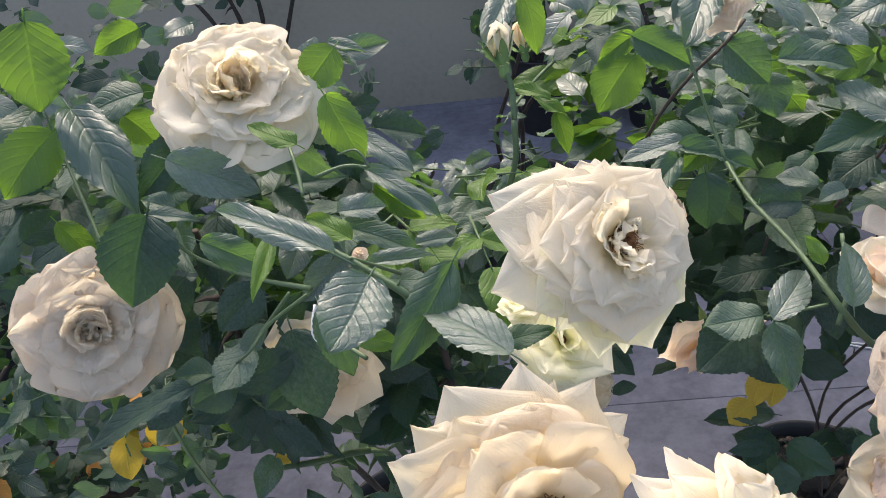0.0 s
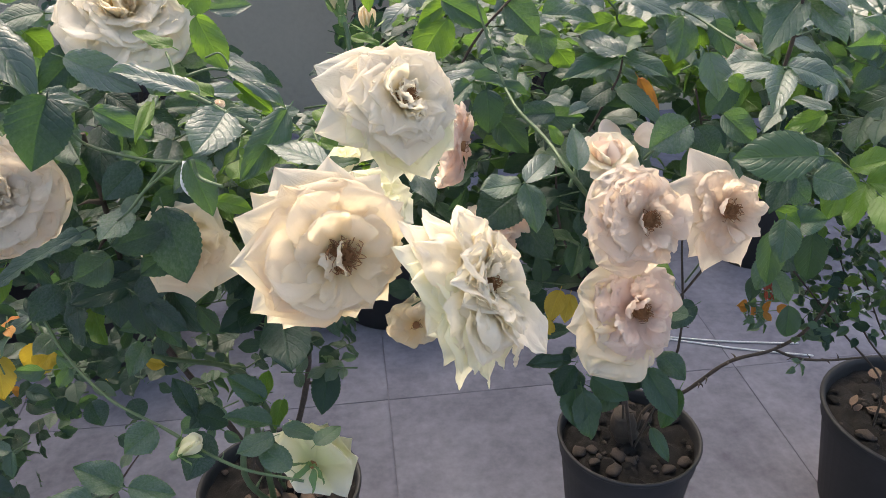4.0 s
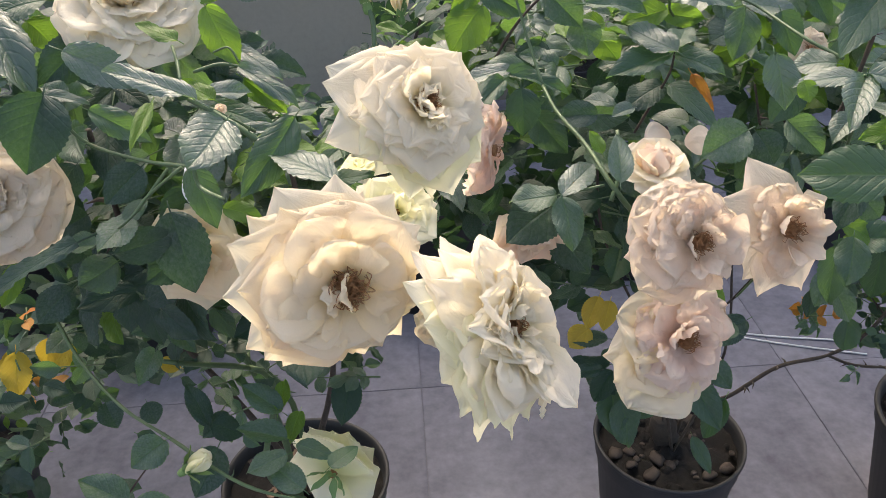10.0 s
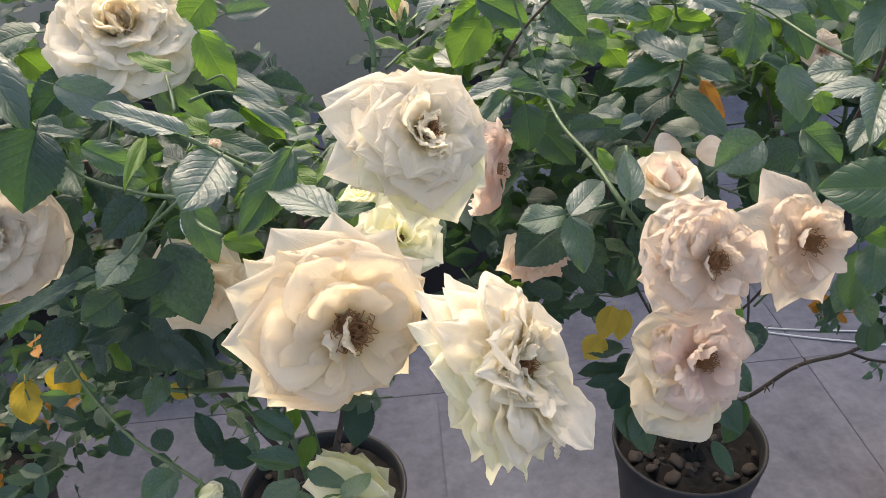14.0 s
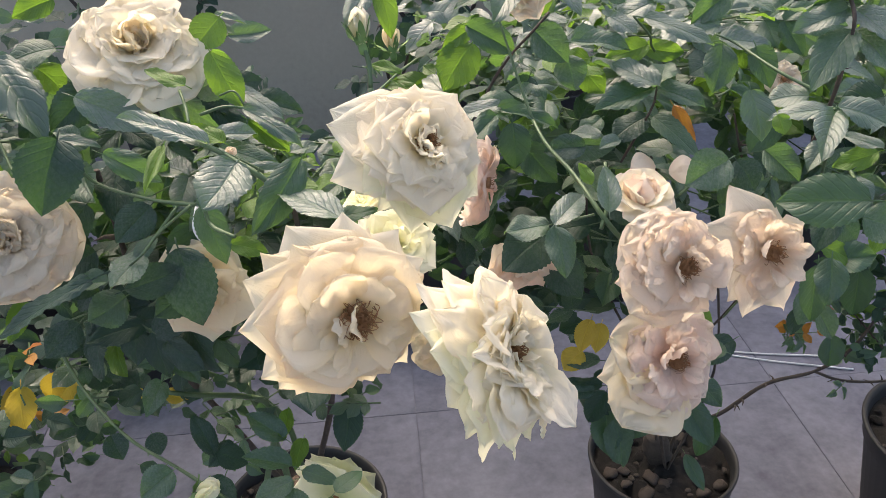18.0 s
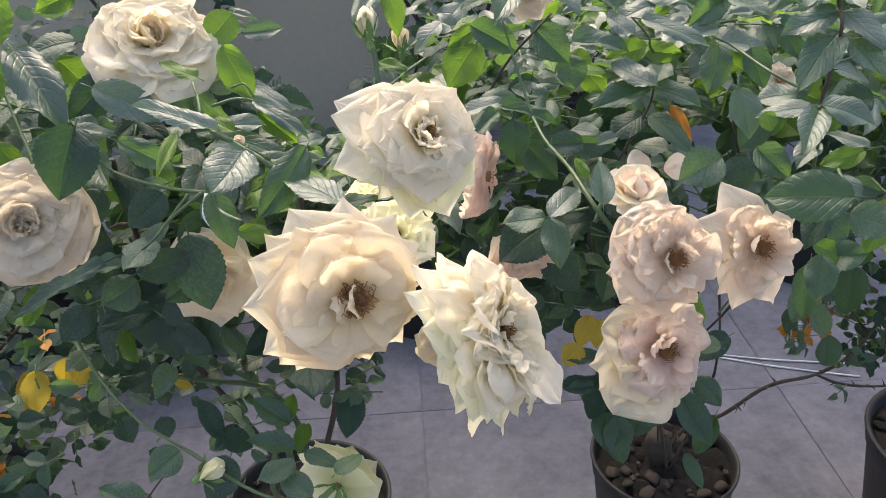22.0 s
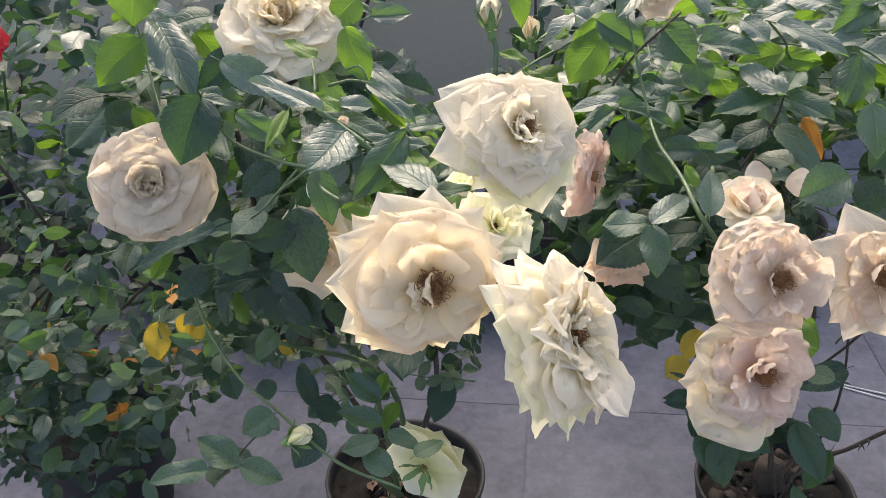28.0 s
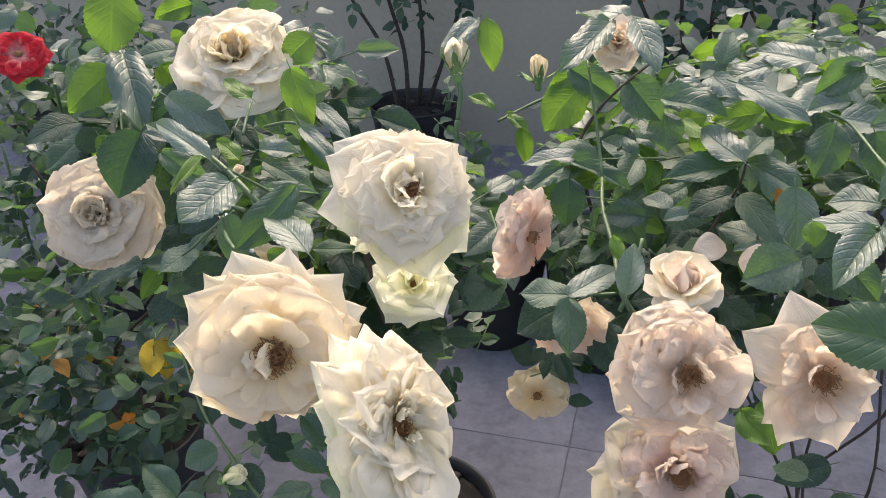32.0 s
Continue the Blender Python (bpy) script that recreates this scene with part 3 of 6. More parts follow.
def bud(parent, place, facing, length, color, label, seed=1, open_by=0.0):
    """A pointed bud wrapped in petals, clasped by long sepals."""
    rng = random.Random(seed)
    m = frame_from(place, facing, 30 * seed, length)
    verts, faces = [], []
    prof = [(0.0, -0.32), (0.10, -0.28), (0.13, -0.16), (0.10, -0.03), (0.17, 0.08), (0.12, 0.3), (0.02, 0.5)]
    sides = 12
    for r, z in prof:
        for k in range(sides):
            verts.append((r * math.cos(math.tau * k / sides), r * math.sin(math.tau * k / sides), z))
    for i in range(len(prof) - 1):
        for k in range(sides):
            a, b = i * sides + k, i * sides + (k + 1) % sides
            faces.append((a, b, b + sides, a + sides))
    head = child("rosebud", mesh_from("rosebud", verts, faces, SEPAL), parent, m, label)
    for k in range(7):
        pm = m @ Matrix.Rotation(radians(137 * k), 4, "Z") @ Matrix.Translation((0, 0.14 - 0.012 * k, -0.02)) @ Matrix.Rotation(radians(88 - 14 * open_by + 2 * k), 4, "X") \
            @ Matrix.Diagonal((0.62 - 0.04 * k, 0.86 + 0.02 * k, 0.5, 1))
        child("petal", petal_of(color, "inner", k + seed), head, pm)
    for k in range(5):
        a = 72 * k + rng.uniform(-12, 12)
        e = rng.uniform(55, 84) - 50 * open_by * rng.random()
        pm = m @ Matrix.Rotation(radians(a), 4, "Z") @ Matrix.Translation((0, 0.15, -0.03)) @ Matrix.Rotation(radians(e), 4, "X") @ Matrix.Diagonal((0.2, 0.7, 0.4, 1))
        child("sepal", SEPAL_MESH, head, pm)
    return head


# ---- pots ----
def lathe(prof, sides=40, close=False):
    verts, faces = [], []
    for r, z in prof:
        for k in range(sides):
            a = math.tau * k / sides
            verts.append((r * math.cos(a), r * math.sin(a), z))
    for i in range(len(prof) - 1):
        for k in range(sides):
            a, b = i * sides + k, i * sides + (k + 1) % sides
            faces.append((a, b, b + sides, a + sides))
    if close:
        faces.append(tuple((len(prof) - 1) * sides + k for k in range(sides)))
    return verts, faces


def soil_mesh(radius, seed):
    verts, faces = [], []
    rings, sides = 18, 56
    for i in range(rings + 1):
        r = radius * max(0.001, i / rings)
        for k in range(sides):
            a = math.tau * k / sides
            p = Vector((r * math.cos(a), r * math.sin(a), 0))
            verts.append((p.x, p.y, 0.014 * noise.noise(p * 32 + Vector((seed, 0, 0))) + 0.009 * noise.noise(p * 95) + 0.012 * (1 - i / rings)))
    for i in range(rings):
        for k in range(sides):
            a, b = i * sides + k, i * sides + (k + 1) % sides
            faces.append((a, a + sides, b + sides, b))
    return mesh_from("soil", verts, faces, SOIL)


def stone_mesh(seed, material):
    bm = bmesh.new()
    bmesh.ops.create_icosphere(bm, subdivisions=2, radius=1)
    for v in bm.verts:
        v.co *= 1 + 0.5 * noise.noise(v.co * 1.1 + Vector((seed * 3.1, 0, 0)))
        v.co.z *= 0.6
    me = bpy.data.meshes.new("pebble")
    bm.to_mesh(me)
    bm.free()
    me.polygons.foreach_set("use_smooth", [True] * len(me.polygons))
    me.materials.append(material)
    return me


STONES = [stone_mesh(s, PEBBLE if s < 3 else SOIL) for s in range(6)]


FLOOR = -0.2


def plant_pot(x, y, width, height, label, seed=1, stones=0, z=FLOOR):
    """A tapered black nursery pot with a rolled rim, its soil and the pebbles on it."""
    rng = random.Random(seed)
    pot = thing("plant_pot", (x, y, z), label, "plant pot", "black plastic pots on the terrace")
    r, h, t = width / 2, height, 0.004
    prof = [(0.001, 0.002), (r * 0.74, 0.0), (r * 0.76, 0.006), (r * 0.93, h - 0.045), (r * 0.955, h - 0.040), (r * 0.965, h - 0.012), (r * 0.985, h - 0.004), (r, h - 0.004), (r * 1.0, h),
            (r * 0.985, h + 0.003), (r * 0.95, h), (r * 0.93, h - 0.012), (r * 0.75, 0.012), (0.001, 0.012)]
    child("pot_body", mesh_from("pot_body", *lathe(prof, 48), POT), pot, Matrix.Translation((x, y, z)))
    top = h - 0.028
    child("soil", soil_mesh(r * 0.915, seed), pot, Matrix.Translation((x, y, z + top)))
    for _ in range(stones):
        a, q = rng.random() * math.tau, r * 0.86 * math.sqrt(rng.random())
        s = rng.choice((0.004, 0.005, 0.006, 0.008, 0.010, 0.013))
        child("pebble", STONES[rng.randrange(6)], pot, Matrix.Translation((x + q * math.cos(a), y + q * math.sin(a), z + top + 0.008)) @ Matrix.Rotation(rng.random() * 6, 4, "Z") @ Matrix.Diagonal((s * 1.3, s, s, 1)))
    return pot


# ---- setting ----
def box_mesh(name, size, material, bevel=0.004):
    bm = bmesh.new()
    bmesh.ops.create_cube(bm, size=1)
    for v in bm.verts:
        v.co = Vector((v.co.x * size[0], v.co.y * size[1], v.co.z * size[2]))
    if bevel:
        bmesh.ops.bevel(bm, geom=bm.edges[:], offset=bevel, segments=2, affect="EDGES")
    me = bpy.data.meshes.new(name)
    bm.to_mesh(me)
    bm.free()
    me.materials.append(material)
    return me


ground = new("ground", mesh_from("ground", [(-60, -60, FLOOR - 0.004), (60, -60, FLOOR - 0.004), (60, 60, FLOOR - 0.004), (-60, 60, FLOOR - 0.004)], [(0, 1, 2, 3)], JOINT))
tagged(ground, "grey dusty cement ground under the terrace slabs", "ground", kind="structure")
BASE[ground] = Matrix()
floor = thing("floor", (0, 0, FLOOR), "grey concrete terrace floor of large slabs with dark joints", "floor", kind="structure")
PITCH = 0.937
slab_me = [box_mesh("slab", (PITCH - 0.0014, PITCH - 0.0014, 0.03), SLAB, 0.0008)]
WALL_Y = 3.36
for i in range(-5, 6):
    for j in range(-5, 3):
        x, y = 0.066 + PITCH * (i + 0.5), 1.416 + PITCH * (j + 0.5)
        child("slab", slab_me[0], floor, Matrix.Translation((x, y, FLOOR - 0.015 + 0.0012 * noise.noise(Vector((i * 1.7, j * 2.3, 0))))) @ Matrix.Rotation(radians(180 * ((i + j) % 2)), 4, "Z"))
wall = new("wall_north", box_mesh("wall_north", (18, 0.2, 3.34), WALL, 0.01))
wall.matrix_basis = Matrix.Translation((0, WALL_Y + 0.1, FLOOR + 3.34 / 2 - 0.03))
tagged(wall, "grey weathered plaster garden wall in shade", "wall", kind="structure")
BASE[wall] = wall.matrix_basis.copy()

# ---- pots ----
plant_pot(0.521, 0.939, 0.281, 0.260, "black plastic nursery pot with dark soil and pebbles", 3, 64)
plant_pot(1.120, 0.910, 0.380, 0.262, "black plastic pot with dry leaves on its soil", 4, 60)
plant_pot(-0.158, 0.907, 0.303, 0.254, "black plastic pot littered with dry curled leaves", 5, 10)
# two added pots, dark backing for the deep shade under the bushes
plant_pot(-0.640, 1.720, 0.360, 0.290, "black pot added as dark backing for the shade under the bushes", 16, 6)
plant_pot(-1.040, 1.860, 0.360, 0.290, "black pot added as dark backing for the shade under the bushes", 17, 6)
plant_pot(-0.832, 0.998, 0.303, 0.242, "black plastic pot half hidden by small leaves", 6, 14)
plant_pot(-0.817, 2.999, 0.384, 0.310, "black pot of a sparse rose by the wall", 7, 20)
plant_pot(-0.226, 1.881, 0.321, 0.287, "black plastic pot in the back row", 8, 6)
plant_pot(0.108, 1.869, 0.393, 0.347, "black plastic pot in the back row", 9, 6)
plant_pot(0.726, 1.953, 0.321, 0.287, "black plastic pot in the back row", 10, 6)
plant_pot(1.321, 2.000, 0.321, 0.287, "black plastic pot in the back row", 11, 6)
plant_pot(0.748, 2.976, 0.378, 0.316, "black pot of a sparse shrub by the wall", 12, 6)
plant_pot(0.290, 3.021, 0.309, 0.316, "black pot of a thin shrub by the wall", 15, 6)
plant_pot(-2.129, 2.449, 0.378, 0.350, "black pot standing by the far wall", 13, 6)
plant_pot(-1.380, 1.691, 0.333, 0.287, "black plastic pot among dense foliage", 14, 6)

# ---- rose bushes ----
ROSES = "potted rose bushes"
bush_left = thing("rose_bush", (-0.158, 0.907, 0.036), "potted rose bush with large white roses and dusty green leaves", "rose bush", ROSES)
bush_right = thing("rose_bush", (0.527, 0.939, 0.042), "potted rose bush with faded blush roses and broad leaves", "rose bush", ROSES)
bush_mid = thing("rose_bush", (0.084, 1.905, 0.111), "rose bush in the back row of pots, leaves coloured darker for shade", "rose bush", ROSES)
bush_shade = thing("rose_bush", (-0.226, 1.881, 0.063), "shaded rose bush reaching forward from the back row", "rose bush", ROSES)
bush_row = thing("rose_bush", (0.726, 1.953, 0.063), "broad rose bush with dusty sunlit leaves in the back row", "rose bush", ROSES)
bush_corner = thing("rose_bush", (1.321, 2.000, 0.063), "leafy rose bush at the end of the back row", "rose bush", ROSES)
bush_far = thing("rose_bush", (-0.832, 0.998, 0.018), "small leaved rose bush with yellowing and orange leaves", "rose bush", ROSES)
bush_deep = thing("rose_bush", (-1.380, 1.691, 0.063), "dense small leaved rose bush with a red striped rose", "rose bush", ROSES)
bush_edge = thing("rose_bush", (1.120, 0.910, 0.040), "sparse rose bush with bare branch and reddish shoots", "rose bush", ROSES)
bush_stripe = thing("rose_bush", (-2.129, 2.449, 0.127), "leafy rose bush by the far end of the wall", "rose bush", ROSES)
bush_wall = thing("rose_bush", (-0.817, 2.999, 0.087), "sparse old rose with bare canes before the wall", "rose bush", ROSES)
bush_wall_mid = thing("rose_bush", (0.290, 3.021, 0.093), "thin shrub rose with few dull leaves before the wall", "rose bush", ROSES)
bush_wall_end = thing("rose_bush", (0.748, 2.976, 0.093), "sparse shrub rose with dull leaves before the wall", "rose bush", ROSES)


def canes(bush, rng, foot, tops, r=0.006, material=None, bow=0.06):
    foot = Vector(foot)
    for top in tops:
        top = Vector(top)
        a = foot + Vector((rng.uniform(-.02, .02), rng.uniform(-.02, .02), -0.02))
        b = foot.lerp(top, 0.35) + Vector((rng.uniform(-bow, bow), rng.uniform(-bow, bow), 0.03))
        c = foot.lerp(top, 0.7) + Vector((rng.uniform(-bow, bow), rng.uniform(-bow, bow), 0.02))
        stem(bush, [a, b, c, top], r, r * 0.45, material or (CANE if rng.random() < 0.5 else STEM), "cane", 7)


def fill(bush, rng, count, low, high, size, mix, pool, flat=0.55):
    """Compound leaves scattered through a block of the bush."""
    for _ in range(count):
        p = Vector([rng.uniform(a, b) for a, b in zip(low, high)])
        a = rng.random() * math.tau
        way = Vector((math.cos(a), math.sin(a), rng.uniform(-0.5, 0.4)))
        up = Vector((rng.uniform(-.4, .4), rng.uniform(-.8, .1), 1)) if rng.random() < flat else Vector((rng.uniform(-.5, .5), -1, rng.uniform(0, .8)))
        spray(bush, rng, p, way, size * rng.uniform(0.75, 1.2), mix, pool, rng.choice((3, 3, 5)), up)


rng = random.Random(4)
GREEN = {"g": 5, "d": 2.5, "p": 5.5, "l": 1.6}
# mostly the "d" leaf, whose darker colour stands in for shade
SHADED = {"d": 7.5, "g": 2, "l": 0.25}
canes(bush_left, rng, (-0.158, 0.907, 0.018), [(-0.10, 0.52, 0.90), (-0.22, 0.52, 0.90), (-0.05, 0.50, 0.86), (-0.28, 0.56, 0.84), (-0.2, 0.5, 0.66)], 0.006)
canes(bush_right, rng, (0.527, 0.939, 0.030), [(0.30, 0.56, 0.86), (0.40, 0.60, 0.88), (0.24, 0.58, 0.84), (0.50, 0.66, 0.88)], 0.0027)
canes(bush_edge, rng, (1.120, 0.910, 0.044), [(0.90, 0.72, 0.58), (1.02, 0.70, 0.62), (0.84, 0.84, 0.55), (0.98, 0.88, 0.66)], 0.005)
canes(bush_far, rng, (-0.832, 0.998, 0.018), [(-0.60, 0.75, 0.60), (-0.75, 0.85, 0.72), (-0.5, 0.8, 0.55), (-0.8, 0.7, 0.5), (-0.9, 0.95, 0.7)], 0.005)
canes(bush_mid, rng, (0.084, 1.905, 0.111), [(0.12, 1.4, 0.8), (0.3, 1.5, 0.8), (0.05, 1.6, 0.8), (0.08, 1.2, 0.62)], 0.006)
canes(bush_row, rng, (0.726, 1.953, 0.063), [(0.4, 1.2, 0.86), (0.6, 1.1, 0.88), (0.75, 1.3, 0.86), (0.5, 0.95, 0.88)], 0.007)
canes(bush_corner, rng, (1.321, 2.000, 0.063), [(0.9, 1.2, 0.85), (1.0, 1.1, 0.85), (0.8, 1.3, 0.8)], 0.007)
canes(bush_shade, rng, (-0.226, 1.881, 0.063), [(-0.2, 1.2, 0.66), (-0.3, 1.0, 0.66), (-0.1, 1.1, 0.64)], 0.005)
canes(bush_deep, rng, (-1.380, 1.691, 0.063), [(-1.0, 1.2, 0.7), (-1.3, 1.3, 0.8), (-1.1, 1.5, 0.8)], 0.006)
canes(bush_stripe, rng, (-2.129, 2.449, 0.127), [(-1.50, 1.68, 0.62), (-1.8, 2.0, 0.8), (-1.95, 2.1, 0.9)], 0.005)
fill(bush_left, rng, 34, (-0.36, 0.57, 0.84), (-0.16, 0.74, 0.95), 0.048, {"g": 5, "d": 5, "p": 2, "l": 0.6}, LEAVES)
fill(bush_left, rng, 22, (-0.18, 0.50, 0.80), (0.02, 0.72, 0.865), 0.046, GREEN, LEAVES, 0.8)
# inner sprays whose leaf colour carries the shade below the canopy
fill(bush_shade, rng, 62, (-0.40, 0.56, 0.66), (0.0, 0.72, 0.84), 0.052, SHADED, LEAVES, 0.25)
fill(bush_left, rng, 14, (-0.34, 0.50, 0.70), (-0.06, 0.60, 0.82), 0.048, SHADED, LEAVES, 0.25)
fill(bush_far, rng, 14, (-0.42, 0.60, 0.46), (-0.06, 0.78, 0.64), 0.034, {"g": 4, "d": 6, "p": 1, "l": 0.2}, SMALL, 0.4)
fill(bush_right, rng, 34, (0.13, 0.58, 0.82), (0.56, 0.80, 0.92), 0.048, GREEN, LEAVES)
fill(bush_row, rng, 60, (0.12, 0.74, 0.80), (0.90, 1.15, 0.93), 0.050, GREEN, LEAVES)
fill(bush_corner, rng, 50, (0.52, 0.44, 0.80), (0.95, 0.85, 0.93), 0.050, GREEN, LEAVES)
fill(bush_mid, rng, 50, (0.16, 0.58, 0.72), (0.66, 0.80, 0.83), 0.048, {"d": 4, "g": 5, "p": 2, "l": 0.8}, LEAVES, 0.4)
fill(bush_mid, rng, 14, (0.08, 0.66, 0.52), (0.34, 0.86, 0.70), 0.042, SHADED, LEAVES, 0.3)
fill(bush_corner, rng, 16, (0.55, 0.9, 0.5), (1.1, 1.5, 0.8), 0.040, SHADED, SMALL)
fill(bush_edge, rng, 46, (0.77, 0.84, 0.31), (1.12, 1.00, 0.58), 0.024, {"g": 4, "d": 4, "l": 1, "o": 0.4, "r": 0.3}, SMALL)
fill(bush_far, rng, 44, (-1.0, 0.62, 0.28), (-0.40, 1.00, 0.66), 0.028, {"g": 4, "d": 4, "p": 2, "o": 0.3, "l": 0.4}, SMALL)
fill(bush_deep, rng, 62, (-1.6, 0.95, 0.30), (-0.35, 1.5, 0.80), 0.030, {"g": 4, "d": 6, "l": 0.3}, SMALL)
fill(bush_mid, rng, 16, (-0.05, 1.15, 0.50), (0.5, 1.6, 0.78), 0.034, SHADED, SMALL)
fill(bush_row, rng, 10, (0.1, 1.1, 0.70), (0.9, 1.5, 0.82), 0.036, SHADED, SMALL)
fill(bush_shade, rng, 14, (-0.45, 0.9, 0.45), (-0.05, 1.35, 0.75), 0.032, SHADED, SMALL)
fill(bush_stripe, rng, 34, (-2.3, 1.7, 0.30), (-1.5, 2.3, 0.75), 0.032, {"g": 5, "d": 5, "p": 1}, SMALL)
stem(bush_deep, [(-1.12, 1.38, 0.30), (-0.98, 1.20, 0.55), (-0.80, 1.0, 0.80)], 0.004, 0.003, STEM, "stem", 4)
# "d" masses here and below: shade deep in the bushes, painted as leaf colour
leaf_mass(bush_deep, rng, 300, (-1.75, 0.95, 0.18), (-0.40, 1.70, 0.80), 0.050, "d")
leaf_mass(bush_deep, rng, 420, (-1.75, 0.90, 0.25), (-0.42, 1.60, 0.86), 0.048, "p", 0.4)
leaf_mass(bush_deep, rng, 60, (-1.75, 0.90, 0.45), (-0.42, 1.50, 0.86), 0.044, "l", 0.4)
leaf_mass(bush_far, rng, 200, (-1.05, 0.66, 0.24), (-0.54, 1.05, 0.66), 0.038, "d")
leaf_mass(bush_far, rng, 150, (-1.05, 0.66, 0.30), (-0.44, 1.00, 0.68), 0.038, "p", 0.4)
leaf_mass(bush_far, rng, 80, (-1.05, 0.62, 0.30), (-0.44, 1.00, 0.68), 0.030, "g")
leaf_mass(bush_deep, rng, 70, (-0.95, 1.15, 0.28), (-0.25, 1.50, 0.48), 0.040, "d")
leaf_mass(bush_far, rng, 170, (-0.95, 0.60, 0.26), (-0.48, 0.80, 0.56), 0.036, "d")
leaf_mass(bush_far, rng, 130, (-0.95, 0.60, 0.28), (-0.48, 0.78, 0.58), 0.036, "g", 0.4)
leaf_mass(bush_far, rng, 110, (-0.86, 0.62, 0.20), (-0.54, 0.74, 0.44), 0.034, "d", 0.5)
leaf_mass(bush_deep, rng, 150, (-1.15, 0.95, 0.50), (-0.50, 1.45, 0.86), 0.050, "d", 0.5)
leaf_mass(bush_deep, rng, 110, (-1.15, 0.92, 0.55), (-0.50, 1.35, 0.88), 0.048, "p", 0.6)
leaf_mass(bush_stripe, rng, 240, (-2.25, 1.70, 0.40), (-1.15, 2.30, 0.82), 0.052, "d", 0.5)
leaf_mass(bush_far, rng, 5, (-0.95, 0.66, 0.30), (-0.45, 0.95, 0.52), 0.034, "y")
leaf_mass(bush_far, rng, 12, (-0.95, 0.66, 0.28), (-0.45, 0.95, 0.50), 0.030, "o")
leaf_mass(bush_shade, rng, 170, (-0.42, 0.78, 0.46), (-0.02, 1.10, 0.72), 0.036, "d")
leaf_mass(bush_shade, rng, 24, (-0.42, 0.70, 0.46), (-0.06, 0.90, 0.70), 0.034, "g")
leaf_mass(bush_edge, rng, 300, (0.80, 0.84, 0.30), (1.25, 1.05, 0.64), 0.027, "d")
leaf_mass(bush_edge, rng, 250, (0.77, 0.82, 0.31), (1.25, 1.00, 0.62), 0.026, "g")
leaf_mass(bush_edge, rng, 80, (0.76, 0.82, 0.36), (1.25, 1.00, 0.62), 0.024, "l")
leaf_mass(bush_corner, rng, 160, (0.60, 0.70, 0.70), (1.25, 1.25, 0.86), 0.044, "g")
leaf_mass(bush_row, rng, 90, (0.10, 0.80, 0.70), (0.95, 1.30, 0.82), 0.046, "d", 0.4)
leaf_mass(bush_row, rng, 110, (0.10, 0.76, 0.74), (0.95, 1.20, 0.86), 0.044, "g", 0.5)
leaf_mass(bush_row, rng, 70, (0.12, 0.66, 0.78), (0.90, 1.10, 0.88), 0.040, "l", 0.4)
# gaps behind the roses darkened by leaves in the shade colour
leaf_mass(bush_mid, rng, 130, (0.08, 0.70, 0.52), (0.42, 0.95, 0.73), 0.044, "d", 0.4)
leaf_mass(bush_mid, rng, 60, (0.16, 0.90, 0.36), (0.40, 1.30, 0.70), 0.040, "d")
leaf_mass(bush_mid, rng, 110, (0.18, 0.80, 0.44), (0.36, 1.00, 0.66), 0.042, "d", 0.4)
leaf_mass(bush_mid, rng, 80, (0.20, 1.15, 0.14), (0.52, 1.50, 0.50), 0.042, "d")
# "p" on the canopy top: painted sun sheen along with the dust
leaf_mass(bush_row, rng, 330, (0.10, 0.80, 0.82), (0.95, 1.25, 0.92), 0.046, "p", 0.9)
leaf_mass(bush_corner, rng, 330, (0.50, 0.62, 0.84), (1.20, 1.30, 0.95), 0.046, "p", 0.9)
leaf_mass(bush_row, rng, 90, (0.10, 0.80, 0.84), (0.95, 1.25, 0.93), 0.042, "l", 0.5)

# top sprays, mostly the leaf with sheen mixed into its colour
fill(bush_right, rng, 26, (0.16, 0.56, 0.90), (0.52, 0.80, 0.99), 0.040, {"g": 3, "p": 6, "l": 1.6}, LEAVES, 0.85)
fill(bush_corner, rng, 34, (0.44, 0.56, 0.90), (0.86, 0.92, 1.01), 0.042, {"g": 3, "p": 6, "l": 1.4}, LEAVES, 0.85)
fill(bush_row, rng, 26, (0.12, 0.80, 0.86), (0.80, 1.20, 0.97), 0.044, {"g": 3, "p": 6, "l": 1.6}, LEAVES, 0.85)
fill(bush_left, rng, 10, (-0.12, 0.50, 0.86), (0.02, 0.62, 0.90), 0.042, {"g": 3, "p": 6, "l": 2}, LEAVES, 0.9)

fill(bush_far, rng, 12, (-0.44, 0.58, 0.42), (-0.12, 0.74, 0.58), 0.032, {"g": 4, "d": 6, "p": 1, "l": 0.4}, SMALL, 0.4)
leaf_mass(bush_far, rng, 70, (-0.52, 0.64, 0.40), (-0.12, 0.84, 0.60), 0.034, "d", 0.5)
fill(bush_left, rng, 20, (-0.12, 0.52, 0.54), (0.03, 0.68, 0.70), 0.027, {"g": 5, "d": 4, "p": 2, "l": 1.5}, SMALL, 0.6)
fill(bush_left, rng, 9, (-0.08, 0.58, 0.80), (0.06, 0.72, 0.85), 0.044, {"g": 3, "p": 6, "l": 1.5}, LEAVES, 0.9)
fill(bush_mid, rng, 16, (0.0, 0.76, 0.66), (0.20, 1.02, 0.78), 0.044, {"g": 4, "p": 4, "l": 1.5}, LEAVES, 0.8)

